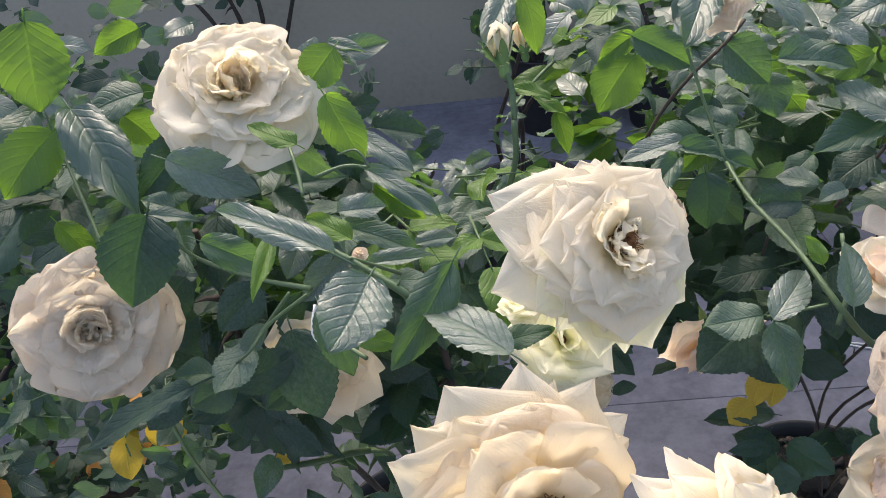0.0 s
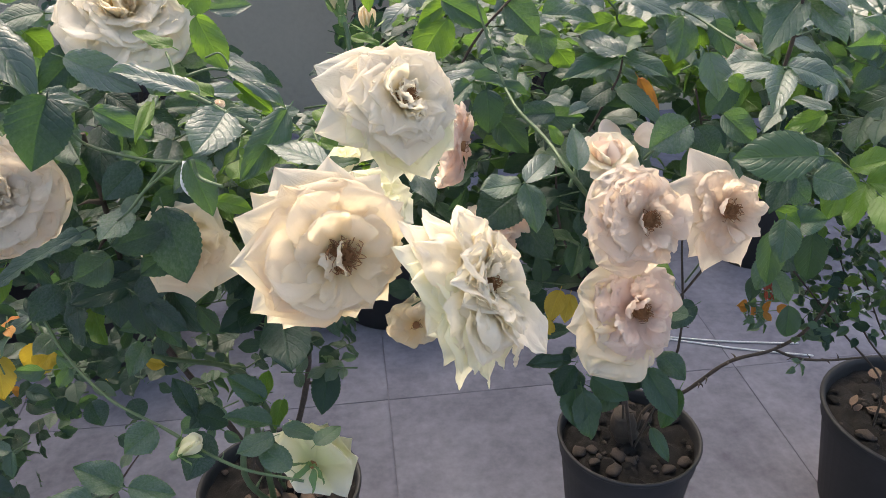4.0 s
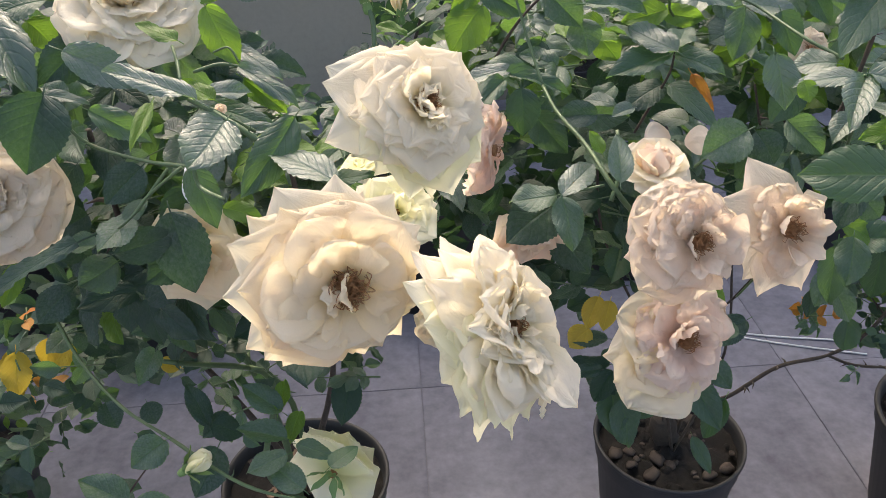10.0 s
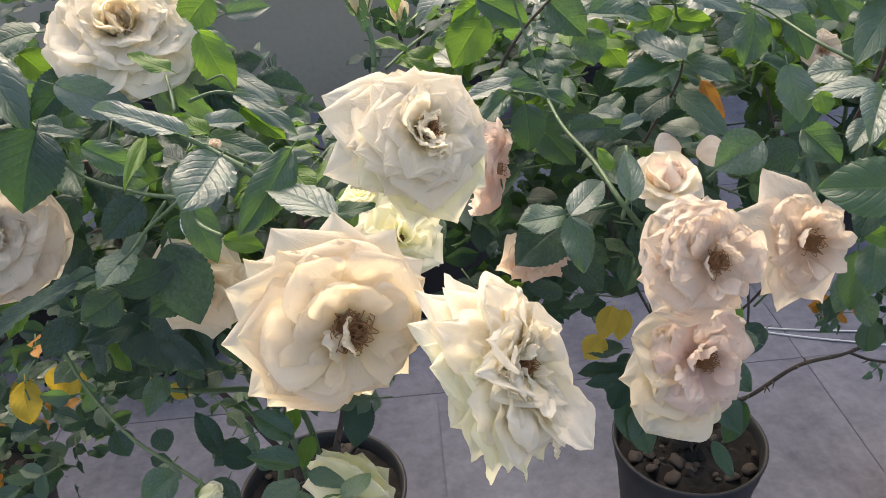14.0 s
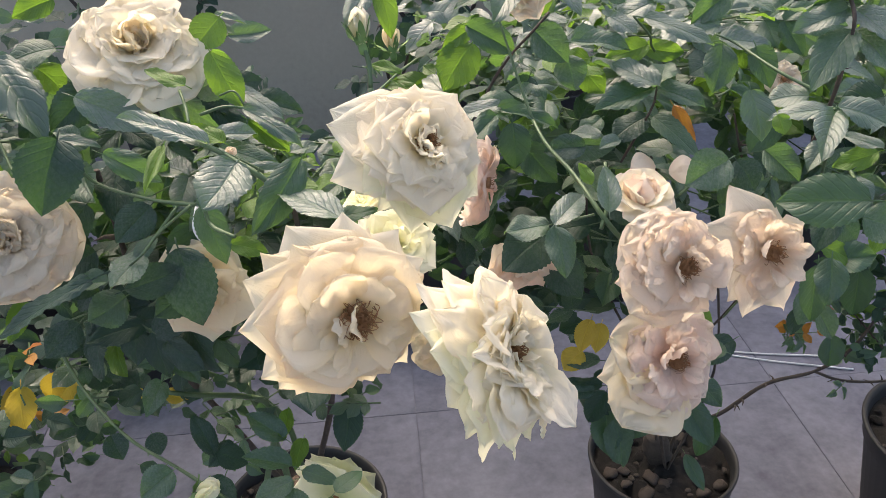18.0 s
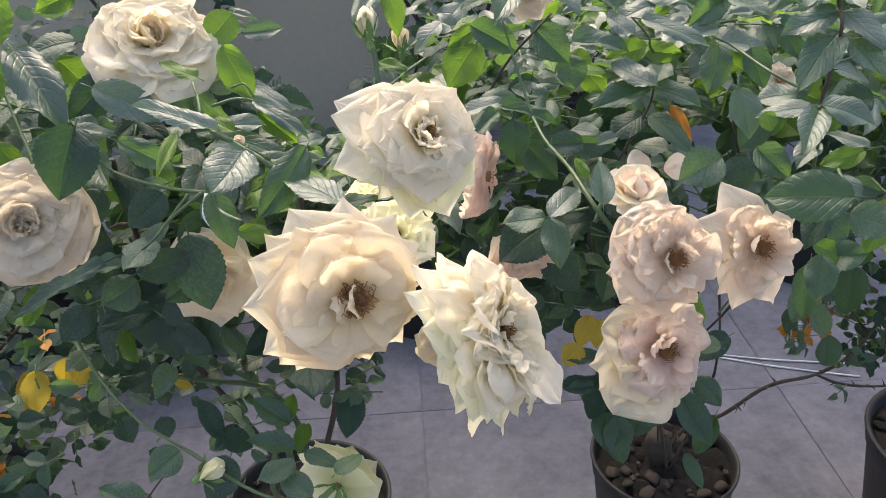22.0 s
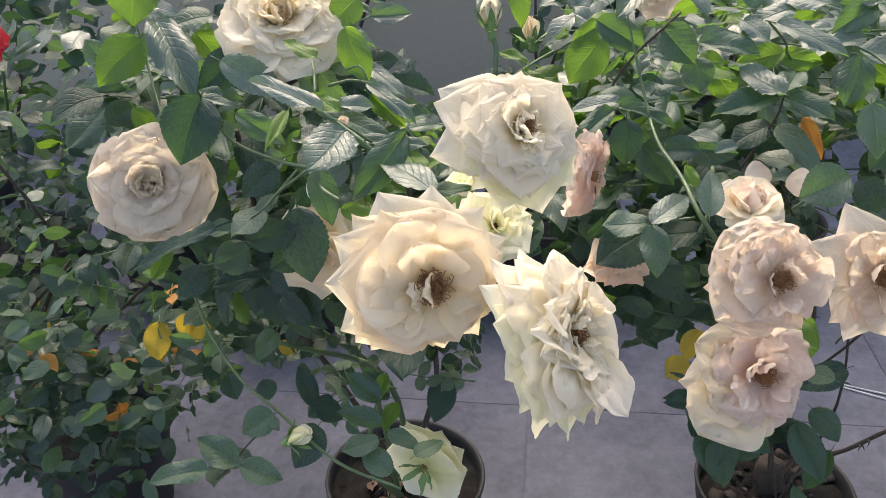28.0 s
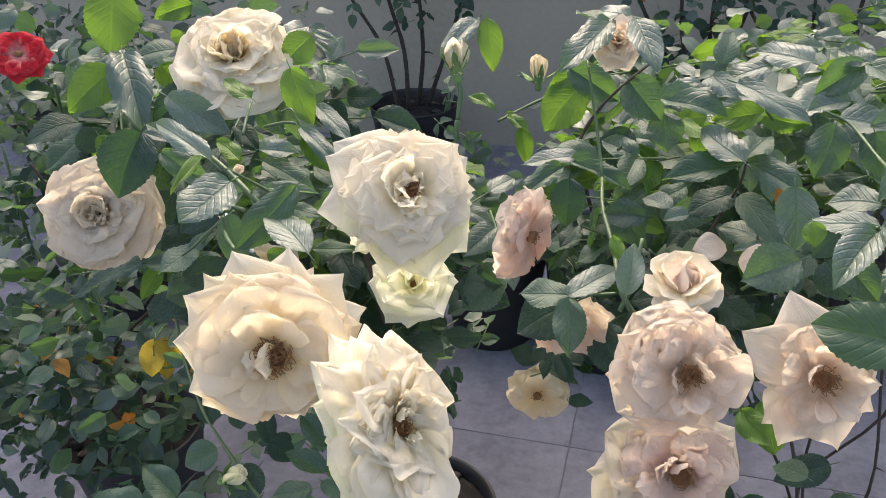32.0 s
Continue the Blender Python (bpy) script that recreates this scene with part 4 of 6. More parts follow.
# sparse canes and leaves before the wall
for bush, (x, y), spread in ((bush_wall, (-0.817, 2.999), 0.41), (bush_wall_end, (0.748, 2.976), 0.46), (bush_wall_mid, (0.290, 3.021), 0.30)):
    for k in range(4):
        a = (-1, -0.25, 0.2, 0.8)[k]
        top = Vector((x + spread * a, y + rng.uniform(-0.15, 0.1), rng.uniform(0.69, 1.15)))
        foot = Vector((x + 0.06 * a, y + rng.uniform(-.05, .05), 0.081))
        mid = foot.lerp(top, 0.5) + Vector((0.05 * a, 0, 0.05))
        stem(bush, [foot, foot.lerp(top, 0.25) + Vector((0.02, 0.01, 0.02)), mid, top], 0.010, 0.0057, CANE, "cane", 3)
        for _ in range(15):
            s = rng.uniform(0.42, 1.05)
            p = foot.lerp(top, s) + Vector((rng.uniform(-.05, .05), rng.uniform(-.06, .06), rng.uniform(-.03, .05)))
            spray(bush, rng, p, (rng.uniform(-1, 1), rng.uniform(-1, .5), -0.2), 0.053, {"d": 6, "g": 4, "p": 1, "y": 0.25, "o": 0.45}, SMALL, 3, (0, -.6, .6))

# bare branch reaching over from the middle pot, and the reddish shoot
stem(bush_right, [(0.533, 0.950, 0.018), (0.552, 0.944, 0.114), (0.603, 0.902, 0.185), (0.666, 0.882, 0.262), (0.740, 0.868, 0.293), (0.794, 0.864, 0.338), (0.852, 0.886, 0.410)], 0.0042, 0.0026, CANE, "branch", 14, "bare brown branch")
stem(bush_right, [(0.740, 0.868, 0.293), (0.797, 0.882, 0.257), (0.870, 0.897, 0.232), (0.956, 0.912, 0.218)], 0.003, 0.002, CANE, "branch", 6)
stem(bush_right, [(0.527, 0.950, 0.018), (0.509, 0.944, 0.078), (0.503, 0.937, 0.115)], 0.026, 0.021, CANE, "stump", 0, "sawn brown stump")
for k in range(9):
    p = Vector((rng.uniform(0.685, 0.80), rng.uniform(0.87, 0.93), rng.uniform(0.345, 0.40)))
    spray(bush_edge, rng, p, (rng.uniform(-1, 1), -0.4, 0.3), 0.027, {"o": 5, "r": 3, "g": 2}, SMALL, 3, (0, -0.8, 0.6))
for k in range(24):
    p = Vector((rng.uniform(0.72, 1.02), rng.uniform(0.84, 0.98), rng.uniform(0.27, 0.46)))
    spray(bush_edge, rng, p, (rng.uniform(-1, 1), -0.5, rng.uniform(-0.3, 0.4)), 0.024, {"g": 5, "d": 4, "l": 1, "y": 0.5}, SMALL, 3, (0, -0.7, 0.7))
for x, z in ((0.78, 0.44), (0.86, 0.47), (0.93, 0.40), (1.00, 0.46)):
    stem(bush_edge, [(1.02 + 0.3 * (x - 0.78), 0.91, 0.03), (1.0 + 0.4 * (x - 0.78), 0.90, 0.16), (0.5 * x + 0.5, 0.90, 0.29), (x - 0.02, 0.91, z)], 0.0028, 0.0013, CANE, "twig", 5)

# white cord and clip ring
cord = thing("cord", (0.962, 1.545, FLOOR), "thin white cord lying on the concrete", "cord")
verts, faces = tube_geometry(curve_points([(0.809, 1.586, FLOOR + 0.004), (0.896, 1.561, FLOOR + 0.004), (1.031, 1.523, FLOOR + 0.004), (1.219, 1.486, FLOOR + 0.004)]), 0.0024, 0.0024, 6)
child("strand", mesh_from("strand", verts, faces, CORD), cord)
verts, faces = tube_geometry(curve_points([(0.809, 1.586, FLOOR + 0.004), (0.915, 1.540, FLOOR + 0.004), (1.044, 1.488, FLOOR + 0.004), (1.231, 1.427, FLOOR + 0.004)]), 0.0024, 0.0024, 6)
child("strand", mesh_from("strand", verts, faces, CORD), cord)
verts, faces = tube_geometry([(0.905 + 0.024 * math.cos(a * 0.42), 0.90, 0.356 + 0.024 * math.sin(a * 0.42)) for a in range(14)], 0.003, 0.003, 6)
child("tie_ring", mesh_from("tie_ring", verts, faces, CORD), bush_edge, None, "white plastic tie ring")

# dry leaves lying in the pots
DRYLEAF = [leaf_mesh(DRY, 900 + s, 7, 2) for s in range(4)]
for k in range(46):
    x, y, r, z = ((-0.158, 0.907, 0.079, 0.027), (1.120, 0.910, 0.130, 0.040))[k % 2]
    a, q = rng.random() * math.tau, r * math.sqrt(rng.random())
    foot = Vector((x + q * math.cos(a), y + q * math.sin(a), z + rng.uniform(0, 0.02)))
    way = Vector((rng.uniform(-1, 1), rng.uniform(-1, 1), rng.uniform(-.1, .4))).normalized()
    dry = new("dry_leaf", DRYLEAF[k % 4])
    dry.matrix_basis = leaf_matrix(foot, foot + way * rng.uniform(0.025, 0.042), rng.uniform(0.015, 0.03), (rng.uniform(-.5, .5), rng.uniform(-.5, .5), 1))
    tagged(dry, "curled brown dry leaf on the pot soil", "dry leaf", "dry leaves in the pots")

# fallen petals caught on the leaves
for k, (place, way) in enumerate((((0.269, 0.462, 0.894), (-0.05, -0.02, 0.01)), ((0.278, 0.450, 0.891), (0.04, -0.02, 0.02)))):
    fallen = new("fallen_petal", petal_of("blush", "mid", 3 + k))
    fallen.matrix_basis = leaf_matrix(place, Vector(place) + Vector(way) * 0.5, 0.026, (0, -0.5, 0.8))
    tagged(fallen, "fallen pale petal caught on the leaves", "petal", "fallen petals")


# ---- roses and buds ----
rose(bush_left, (0.014, 0.212, 0.926), aim(18, 20), 0.1165, "open", "cream", "large fully open cream white rose with browned stamens", seed=3, inner="cream", heart=0.14, strands=170, lean=30,
     tips=[(86, 1.10), (60, 1.11), (42, 1.09), (23, 1.10), (-9, 1.05), (-28, 0.92), (-46, 1.03), (-68, 1.00), (-98, 0.86), (-120, 0.84), (-144, 0.88), (-172, 0.80), (158, 0.84), (138, 1.00), (126, 1.02), (113, 1.08)],
     flaps=[(14, 0.44, 30, 0.14, 0.06, "round", 1.1), (52, 0.42, 26, 0.12, 0.07, "round", 1.0), (78, 0.30, 66, 0.02, 0.08, "torn", 1.6), (110, 0.27, 52, 0.04, 0.08, "torn", 1.4), (-70, 0.46, 22, 0.14, 0.07, "round", 1.0), (-30, 0.36, 34, 0.16, 0.07, "round", 1.2), (168, 0.40, 14, 0.16, 0.06, "round", 1.2)])
rose(bush_left, (0.065, 0.320, 0.989), aim(22, 36), 0.1060, "deep", "white", "large white rose with many layered pointed petals", seed=8, heart=0.11, strands=120, inner="white", outer="green", outer_at=(100, 260), lean=80,
     tips=[(46, 1.22), (60, 1.18), (27, 1.0), (8, 0.94), (-12, 0.86), (-29, 0.84), (-63, 0.90), (-92, 0.86), (-126, 0.92), (-140, 1.02), (-170, 1.10), (176, 1.06), (162, 1.08), (131, 0.96), (110, 1.0), (91, 1.18)], droop=-10,
     flaps=[(30, 0.36, 50, 0.12, 0.08, "round", 1.1), (75, 0.30, 60, 0.08, 0.09, "torn", 1.6), (-60, 0.50, 22, 0.12, 0.06, "round", 1.0), (-130, 0.42, 24, 0.14, 0.07, "mid", 1.0), (170, 0.42, 24, 0.14, 0.07, "mid", 1.0), (20, 0.30, 70, 0.03, 0.06, "torn", 1.7), (-160, 0.30, 40, 0.12, 0.09, "torn", 1.8), (120, 0.30, 55, 0.08, 0.08, "torn", 1.6)])
rose(bush_left, (0.103, 0.187, 0.917), aim(54, 33), 0.1240, "dense", "white", "white rose turned aside with crowded ruffled petals", seed=12, heart=0.07, strands=40, inner="white", outer="green", outer_at=(25, 175), slim=0.61,
     tips=[(6, 0.98), (26, 0.94), (-14, 0.95), (-36, 0.88), (-62, 0.82), (-88, 0.76), (-112, 0.74), (-136, 0.70), (-156, 0.73), (-172, 0.88), (172, 1.06), (158, 1.04), (132, 0.96), (105, 0.93), (84, 0.90), (55, 0.88)], droop=-14)
rose(bush_right, (0.246, 0.308, 0.883), aim(14, 26), 0.0960, "faded", "blush", "faded blush white rose with a ring of brown stamens", seed=5, heart=0.128, strands=110, sag=0.3,
     tips=[(90, 1.04), (63, 1.00), (41, 1.02), (15, 0.98), (-9, 0.90), (-40, 0.80), (-72, 0.84), (-98, 0.86), (-126, 0.70), (-172, 1.00), (156, 1.04), (123, 1.05)], droop=-6,
     flaps=[(-98, 0.62, 10, 0.22, 0.03, "round", 1.05), (-172, 0.36, 40, 0.24, 0.03, "curl", 0.9), (-20, 0.24, 60, 0.22, 0.04, "torn", 1.2), (-75, 0.36, 58, 0.16, 0.03, "torn", 1.2), (-50, 0.34, 70, 0.14, 0.03, "curl", 1.0), (95, 0.30, 58, 0.17, 0.03, "curl", 1.1), (30, 0.42, 34, 0.18, 0.03, "worn", 1.0), (160, 0.34, 30, 0.26, 0.03, "curl", 0.9)])
rose(bush_right, (0.333, 0.351, 0.862), aim(12, 28), 0.1080, "star", "blush", "faded blush rose with ragged pointed petals", seed=21, heart=0.118, strands=90, sag=0.2,
     tips=[(12, 1.12), (59, 1.06), (36, 0.80), (95, 0.70), (134, 0.90), (155, 1.00), (-161, 1.02), (-120, 0.84), (-96, 0.80), (-71, 0.96), (-28, 0.72)], droop=-4,
     flaps=[(-150, 0.40, 24, 0.22, 0.03, "curl", 0.8), (170, 0.36, 30, 0.22, 0.03, "curl", 0.7), (-95, 0.40, 20, 0.22, 0.03, "curl", 0.8), (60, 0.30, 55, 0.16, 0.03, "torn", 1.2), (-50, 0.36, 40, 0.17, 0.03, "worn", 1.0)])
rose(bush_right, (0.250, 0.312, 0.796), aim(18, 34), 0.1060, "faded", "blush", "drooping faded cream pink rose with dark stamens", seed=33, heart=0.118, strands=90, sag=0.2, inner="pink", outer="cream",
     tips=[(-56, 1.02), (-84, 0.86), (-120, 0.78), (-174, 0.82), (156, 1.02), (129, 1.22), (104, 1.16), (82, 1.12), (59, 1.06), (25, 0.86), (-20, 0.80)], droop=-2,
     flaps=[(100, 0.46, 38, 0.24, 0.02, "slim", 0.9), (130, 0.44, 42, 0.24, 0.02, "slim", 0.8), (70, 0.40, 46, 0.24, 0.02, "curl", 0.8), (-100, 0.34, 50, 0.22, 0.02, "curl", 0.9), (-150, 0.36, 46, 0.22, 0.02, "curl", 0.9), (15, 0.40, 66, 0.15, 0.02, "torn", 1.1), (-40, 0.42, 58, 0.16, 0.02, "curl", 1.1), (48, 0.42, 64, 0.17, 0.02, "torn", 1.0), (-15, 0.50, 44, 0.20, 0.02, "worn", 0.9), (-70, 0.44, 46, 0.18, 0.02, "worn", 0.9)])
rose(bush_right, (0.238, 0.401, 0.897), (0.109, -0.215, 0.971), 0.0569, "cup", "white", "half open pale pink rose bud among leaves", seed=41, heart=0.05, strands=4, inner='pink', lean=0)
rose(bush_right, (0.127, 0.449, 0.893), (0.934, -0.354, 0.044), 0.0892, "faded", "pink", "withered pink white rose hanging sideways", seed=52, heart=0.1, strands=10, sag=0.8, inner='pink')
rose(bush_left, (0.041, 0.386, 0.878), (0.207, -0.558, 0.803), 0.0693, "shell", "green", "greenish white rose seen from behind", seed=61, heart=0.05, strands=5)
rose(bush_left, (-0.160, 0.516, 1.012), aim(16, 54), 0.1120, "aged", "white", "open creamy white rose above the leaves", seed=71, heart=0.04, strands=5, inner="cream", lean=20)
rose(bush_left, (-0.269, 0.424, 0.886), aim(14, 24), 0.1020, "aged", "grey", "ageing greyish blush rose with tattered centre", seed=82, heart=0.11, strands=60, inner="grey", slim=1.08)
rose(bush_left, (-0.138, 0.465, 0.799), (-0.066, -0.992, 0.105), 0.1010, "shell", "cream", "cream rose half hidden behind leaves darkened for shade", seed=91, heart=0.08, strands=12)
rose(bush_left, (-0.045, 0.534, 0.469), (0.422, 0.901, 0.104), 0.1190, "shell", "green", "pale yellow green rose low on the bush", seed=99, heart=0.05, strands=5)
rose(bush_right, (0.155, 0.447, 0.810), (0.202, -0.907, -0.370), 0.0771, "shell", "blush", "pale pink rose hanging below a leaf", seed=104, heart=0.05, strands=5)
rose(bush_mid, (0.092, 0.692, 0.532), (0.009, -0.993, 0.114), 0.0914, "faded", "cream", "small star shaped cream rose with few petals", seed=113, heart=0.14, strands=26, sag=0.8)
rose(bush_right, (0.171, 0.553, 1.025), (0.103, -0.804, 0.585), 0.0479, "shell", "blush", "pale faded rose behind the upper leaves", seed=121, heart=0.1)
rose(bush_right, (0.393, 0.496, 0.951), (-0.051, -0.830, 0.556), 0.0379, "faded", "grey", "small withered rose with brown centre", seed=133, heart=0.25, strands=50)
rose(bush_deep, (-0.732, 0.868, 0.894), (0.488, -0.626, 0.608), 0.0940, "open", "red", "red and white striped rose", seed=140, heart=0.05, strands=8)
rose(bush_left, (-0.065, 0.339, 0.982), (-0.132, -0.561, 0.817), 0.0090, "cup", "blush", "tiny pinkish bud", seed=155, heart=0.05, strands=2)
rose(bush_right, (0.017, 0.364, 0.927), (-0.194, -0.071, 0.978), 0.0333, "shell", "green", "greenish white rose half open", seed=161, heart=0.05, strands=4)
bud(bush_left, (-0.159, 0.378, 0.634), (0.823, -0.006, 0.569), 0.0300, "green", "small pale yellow green rosebud", 4, 0.4)
bud(bush_right, (0.023, 0.596, 0.978), (-0.117, 0.290, 0.950), 0.0360, "white", "long pointed green white rosebud on its stem", 2)
bud(bush_right, (0.057, 0.853, 0.894), (-0.084, 0.199, 0.976), 0.0360, "cream", "small cream rosebud just opening", 5, 0.7)

# ---- canes and stalks ----
stem(bush_left, [(-0.342, 0.594, 0.687), (-0.302, 0.540, 0.644), (-0.245, 0.478, 0.626), (-0.182, 0.420, 0.632), (-0.109, 0.366, 0.623), (-0.045, 0.353, 0.607)], 0.0019, 0.0016, STEM, "stem", 9)
stem(bush_left, [(-0.223, 0.373, 0.599), (-0.212, 0.391, 0.608), (-0.200, 0.409, 0.616)], 0.00101, 0.00072, CANE, "stem", 0)
stem(bush_left, [(-0.222, 0.373, 0.599), (-0.236, 0.365, 0.588)], 0.00101, 0.00086, CANE, "stem", 0)
stem(bush_left, [(-0.121, 0.467, 0.985), (-0.113, 0.442, 0.980), (-0.109, 0.426, 0.972)], 0.00130, 0.00115, STEM, "stem", 0)
stem(bush_left, [(-0.082, 0.336, 0.991), (-0.064, 0.328, 0.983), (-0.044, 0.318, 0.972), (-0.035, 0.322, 0.957)], 0.00158, 0.00216, STEM, "stem", 2)
stem(bush_left, [(-0.068, 0.329, 0.987), (-0.056, 0.340, 0.973), (-0.047, 0.347, 0.963)], 0.00086, 0.00115, STEM, "stem", 0)
stem(bush_left, [(-0.092, 0.351, 0.938), (-0.088, 0.345, 0.926), (-0.069, 0.324, 0.927)], 0.00158, 0.00130, STEM, "stem", 0)
stem(bush_left, [(-0.195, 0.403, 0.850), (-0.161, 0.399, 0.875), (-0.145, 0.409, 0.890), (-0.115, 0.404, 0.914)], 0.00086, 0.00144, STEM, "stem", 2)
stem(bush_left, [(-0.183, 0.412, 0.842), (-0.154, 0.414, 0.879), (-0.130, 0.420, 0.906)], 0.00086, 0.00130, STEM, "stem", 2)
stem(bush_left, [(-0.267, 0.473, 0.906), (-0.290, 0.511, 0.936), (-0.314, 0.550, 0.969), (-0.321, 0.561, 0.991)], 0.00158, 0.00086, STEM, "stem", 3)
stem(bush_left, [(-0.219, 0.449, 0.956), (-0.215, 0.461, 0.934), (-0.199, 0.461, 0.912), (-0.154, 0.440, 0.905), (-0.116, 0.422, 0.906)], 0.00101, 0.00187, STEM, "stem", 2)
stem(bush_left, [(-0.071, 0.463, 0.968), (-0.088, 0.462, 0.971), (-0.107, 0.458, 0.967)], 0.00115, 0.00144, STEM, "stem", 0)
stem(bush_left, [(-0.089, 0.457, 0.982), (-0.076, 0.450, 0.987), (-0.069, 0.445, 0.977)], 0.00072, 0.00101, STEM, "stem", 0)
stem(bush_right, [(0.028, 0.575, 0.941), (0.028, 0.587, 0.961), (0.025, 0.592, 0.972)], 0.00202, 0.00216, STEM, "stem", 0)
stem(bush_right, [(0.028, 0.575, 0.941), (0.025, 0.565, 0.904), (0.003, 0.565, 0.848)], 0.00245, 0.00259, STEM, "stem", 2)
stem(bush_right, [(0.035, 0.720, 0.889), (0.058, 0.770, 0.891), (0.080, 0.809, 0.893), (0.113, 0.852, 0.900)], 0.00158, 0.00187, STEM, "stem", 2)
stem(bush_right, [(0.169, 0.503, 0.926), (0.174, 0.464, 0.918), (0.187, 0.415, 0.910), (0.198, 0.374, 0.896), (0.217, 0.373, 0.871), (0.246, 0.382, 0.839)], 0.00151, 0.00216, STEM, "stem", 5)
stem(bush_right, [(0.207, 0.403, 0.926), (0.204, 0.379, 0.903), (0.197, 0.368, 0.886)], 0.00130, 0.00158, STEM, "stem", 0)
stem(bush_right, [(0.161, 0.381, 0.886), (0.176, 0.379, 0.890), (0.194, 0.378, 0.894)], 0.00072, 0.00101, STEM, "stem", 0)
stem(bush_right, [(0.146, 0.558, 1.007), (0.160, 0.531, 0.957), (0.169, 0.503, 0.926)], 0.00101, 0.00144, STEM, "stem", 2)
stem(bush_right, [(0.196, 0.573, 1.002), (0.180, 0.563, 0.989), (0.160, 0.570, 0.965), (0.143, 0.584, 0.932), (0.131, 0.604, 0.889)], 0.00115, 0.00158, CANE, "stem", 2)
stem(bush_right, [(0.277, 0.496, 0.952), (0.275, 0.497, 0.934), (0.268, 0.505, 0.909), (0.257, 0.518, 0.872)], 0.00101, 0.00130, CANE, "stem", 1)
stem(bush_right, [(0.377, 0.400, 1.046), (0.373, 0.380, 1.032), (0.376, 0.386, 1.001), (0.379, 0.398, 0.962), (0.385, 0.421, 0.919)], 0.00130, 0.00187, CANE, "stem", 3)
stem(bush_right, [(0.326, 0.502, 0.993), (0.345, 0.499, 0.984), (0.361, 0.450, 0.974), (0.381, 0.424, 0.965)], 0.00101, 0.00144, STEM, "stem", 1)
stem(bush_right, [(0.267, 0.546, 1.001), (0.288, 0.559, 0.979), (0.297, 0.574, 0.963), (0.323, 0.583, 0.932)], 0.00101, 0.00130, STEM, "stem", 1)
stem(bush_right, [(0.327, 0.307, 0.996), (0.347, 0.332, 0.973), (0.375, 0.381, 0.933), (0.401, 0.425, 0.882)], 0.00101, 0.00158, STEM, "stem", 1)
stem(bush_right, [(0.365, 0.307, 0.926), (0.377, 0.343, 0.925), (0.387, 0.381, 0.929)], 0.00130, 0.00158, STEM, "stem", 1)
stem(bush_right, [(0.267, 0.429, 0.877), (0.289, 0.440, 0.850), (0.318, 0.462, 0.802), (0.342, 0.488, 0.721), (0.406, 0.681, 0.490), (0.475, 0.879, 0.201)], 0.00130, 0.00202, CANE, "stem", 6)
stem(bush_right, [(0.314, 0.420, 0.912), (0.297, 0.430, 0.893), (0.281, 0.431, 0.877)], 0.00086, 0.00144, STEM, "stem", 1)
stem(bush_right, [(0.365, 0.483, 0.708), (0.360, 0.443, 0.760), (0.359, 0.417, 0.796)], 0.00101, 0.00130, STEM, "stem", 0)

stem(bush_left, [(-0.103, 0.375, 0.927), (-0.106, 0.368, 0.912), (-0.101, 0.372, 0.899), (-0.091, 0.384, 0.891)], 0.0013, 0.0016, CORD, "dry_stalk", 0, "pale dried curved stalk")

# ---- leaves one by one ----
leaf(bush_left, (-0.327, 0.592, 1.049), (-0.325, 0.561, 0.990), 0.0533, (0.493, -0.765, 0.415), "l")
leaf(bush_left, (-0.212, 0.437, 0.962), (-0.221, 0.399, 0.920), 0.0476, (0.452, -0.714, 0.534), "d")
leaf(bush_left, (-0.283, 0.528, 1.002), (-0.229, 0.462, 0.964), 0.0427, (0.216, -0.345, 0.913), "p")
leaf(bush_left, (-0.311, 0.544, 0.981), (-0.341, 0.503, 0.951), 0.0433, (0.503, -0.725, 0.470), "l")
leaf(bush_left, (-0.334, 0.575, 0.989), (-0.346, 0.534, 0.977), 0.0313, (0.225, -0.329, 0.917), "g")
leaf(bush_left, (-0.234, 0.540, 1.005), (-0.272, 0.523, 1.007), 0.0333, (0.202, -0.345, 0.916), "g")
leaf(bush_left, (-0.248, 0.601, 1.033), (-0.278, 0.579, 1.024), 0.0258, (0.441, -0.798, 0.411), "l")
leaf(bush_left, (-0.254, 0.541, 0.989), (-0.234, 0.538, 0.966), 0.0297, (0.435, -0.770, 0.467), "l")
leaf(bush_left, (-0.199, 0.509, 0.981), (-0.230, 0.476, 0.956), 0.0348, (0.426, -0.761, 0.489), "d")
leaf(bush_left, (-0.175, 0.521, 0.964), (-0.191, 0.501, 0.945), 0.0308, (0.387, -0.774, 0.502), "d")
leaf(bush_left, (-0.202, 0.468, 0.985), (-0.146, 0.466, 0.957), 0.0310, (0.387, -0.781, 0.489), "p")
leaf(bush_left, (-0.113, 0.454, 0.993), (-0.145, 0.469, 1.004), 0.0188, (0.161, -0.354, 0.921), "l")
leaf(bush_left, (-0.094, 0.540, 1.023), (-0.116, 0.521, 1.003), 0.0305, (0.315, -0.835, 0.450), "l")
leaf(bush_left, (-0.102, 0.561, 1.020), (-0.074, 0.555, 1.014), 0.0129, (0.129, -0.379, 0.916), "p")
leaf(bush_left, (-0.105, 0.568, 1.011), (-0.085, 0.560, 1.005), 0.0107, (0.131, -0.376, 0.917), "p")
leaf(bush_left, (-0.099, 0.501, 1.005), (-0.076, 0.484, 0.962), 0.0293, (0.304, -0.817, 0.490), "l")
leaf(bush_left, (-0.086, 0.518, 0.967), (-0.045, 0.492, 0.951), 0.0197, (0.120, -0.360, 0.925), "p")
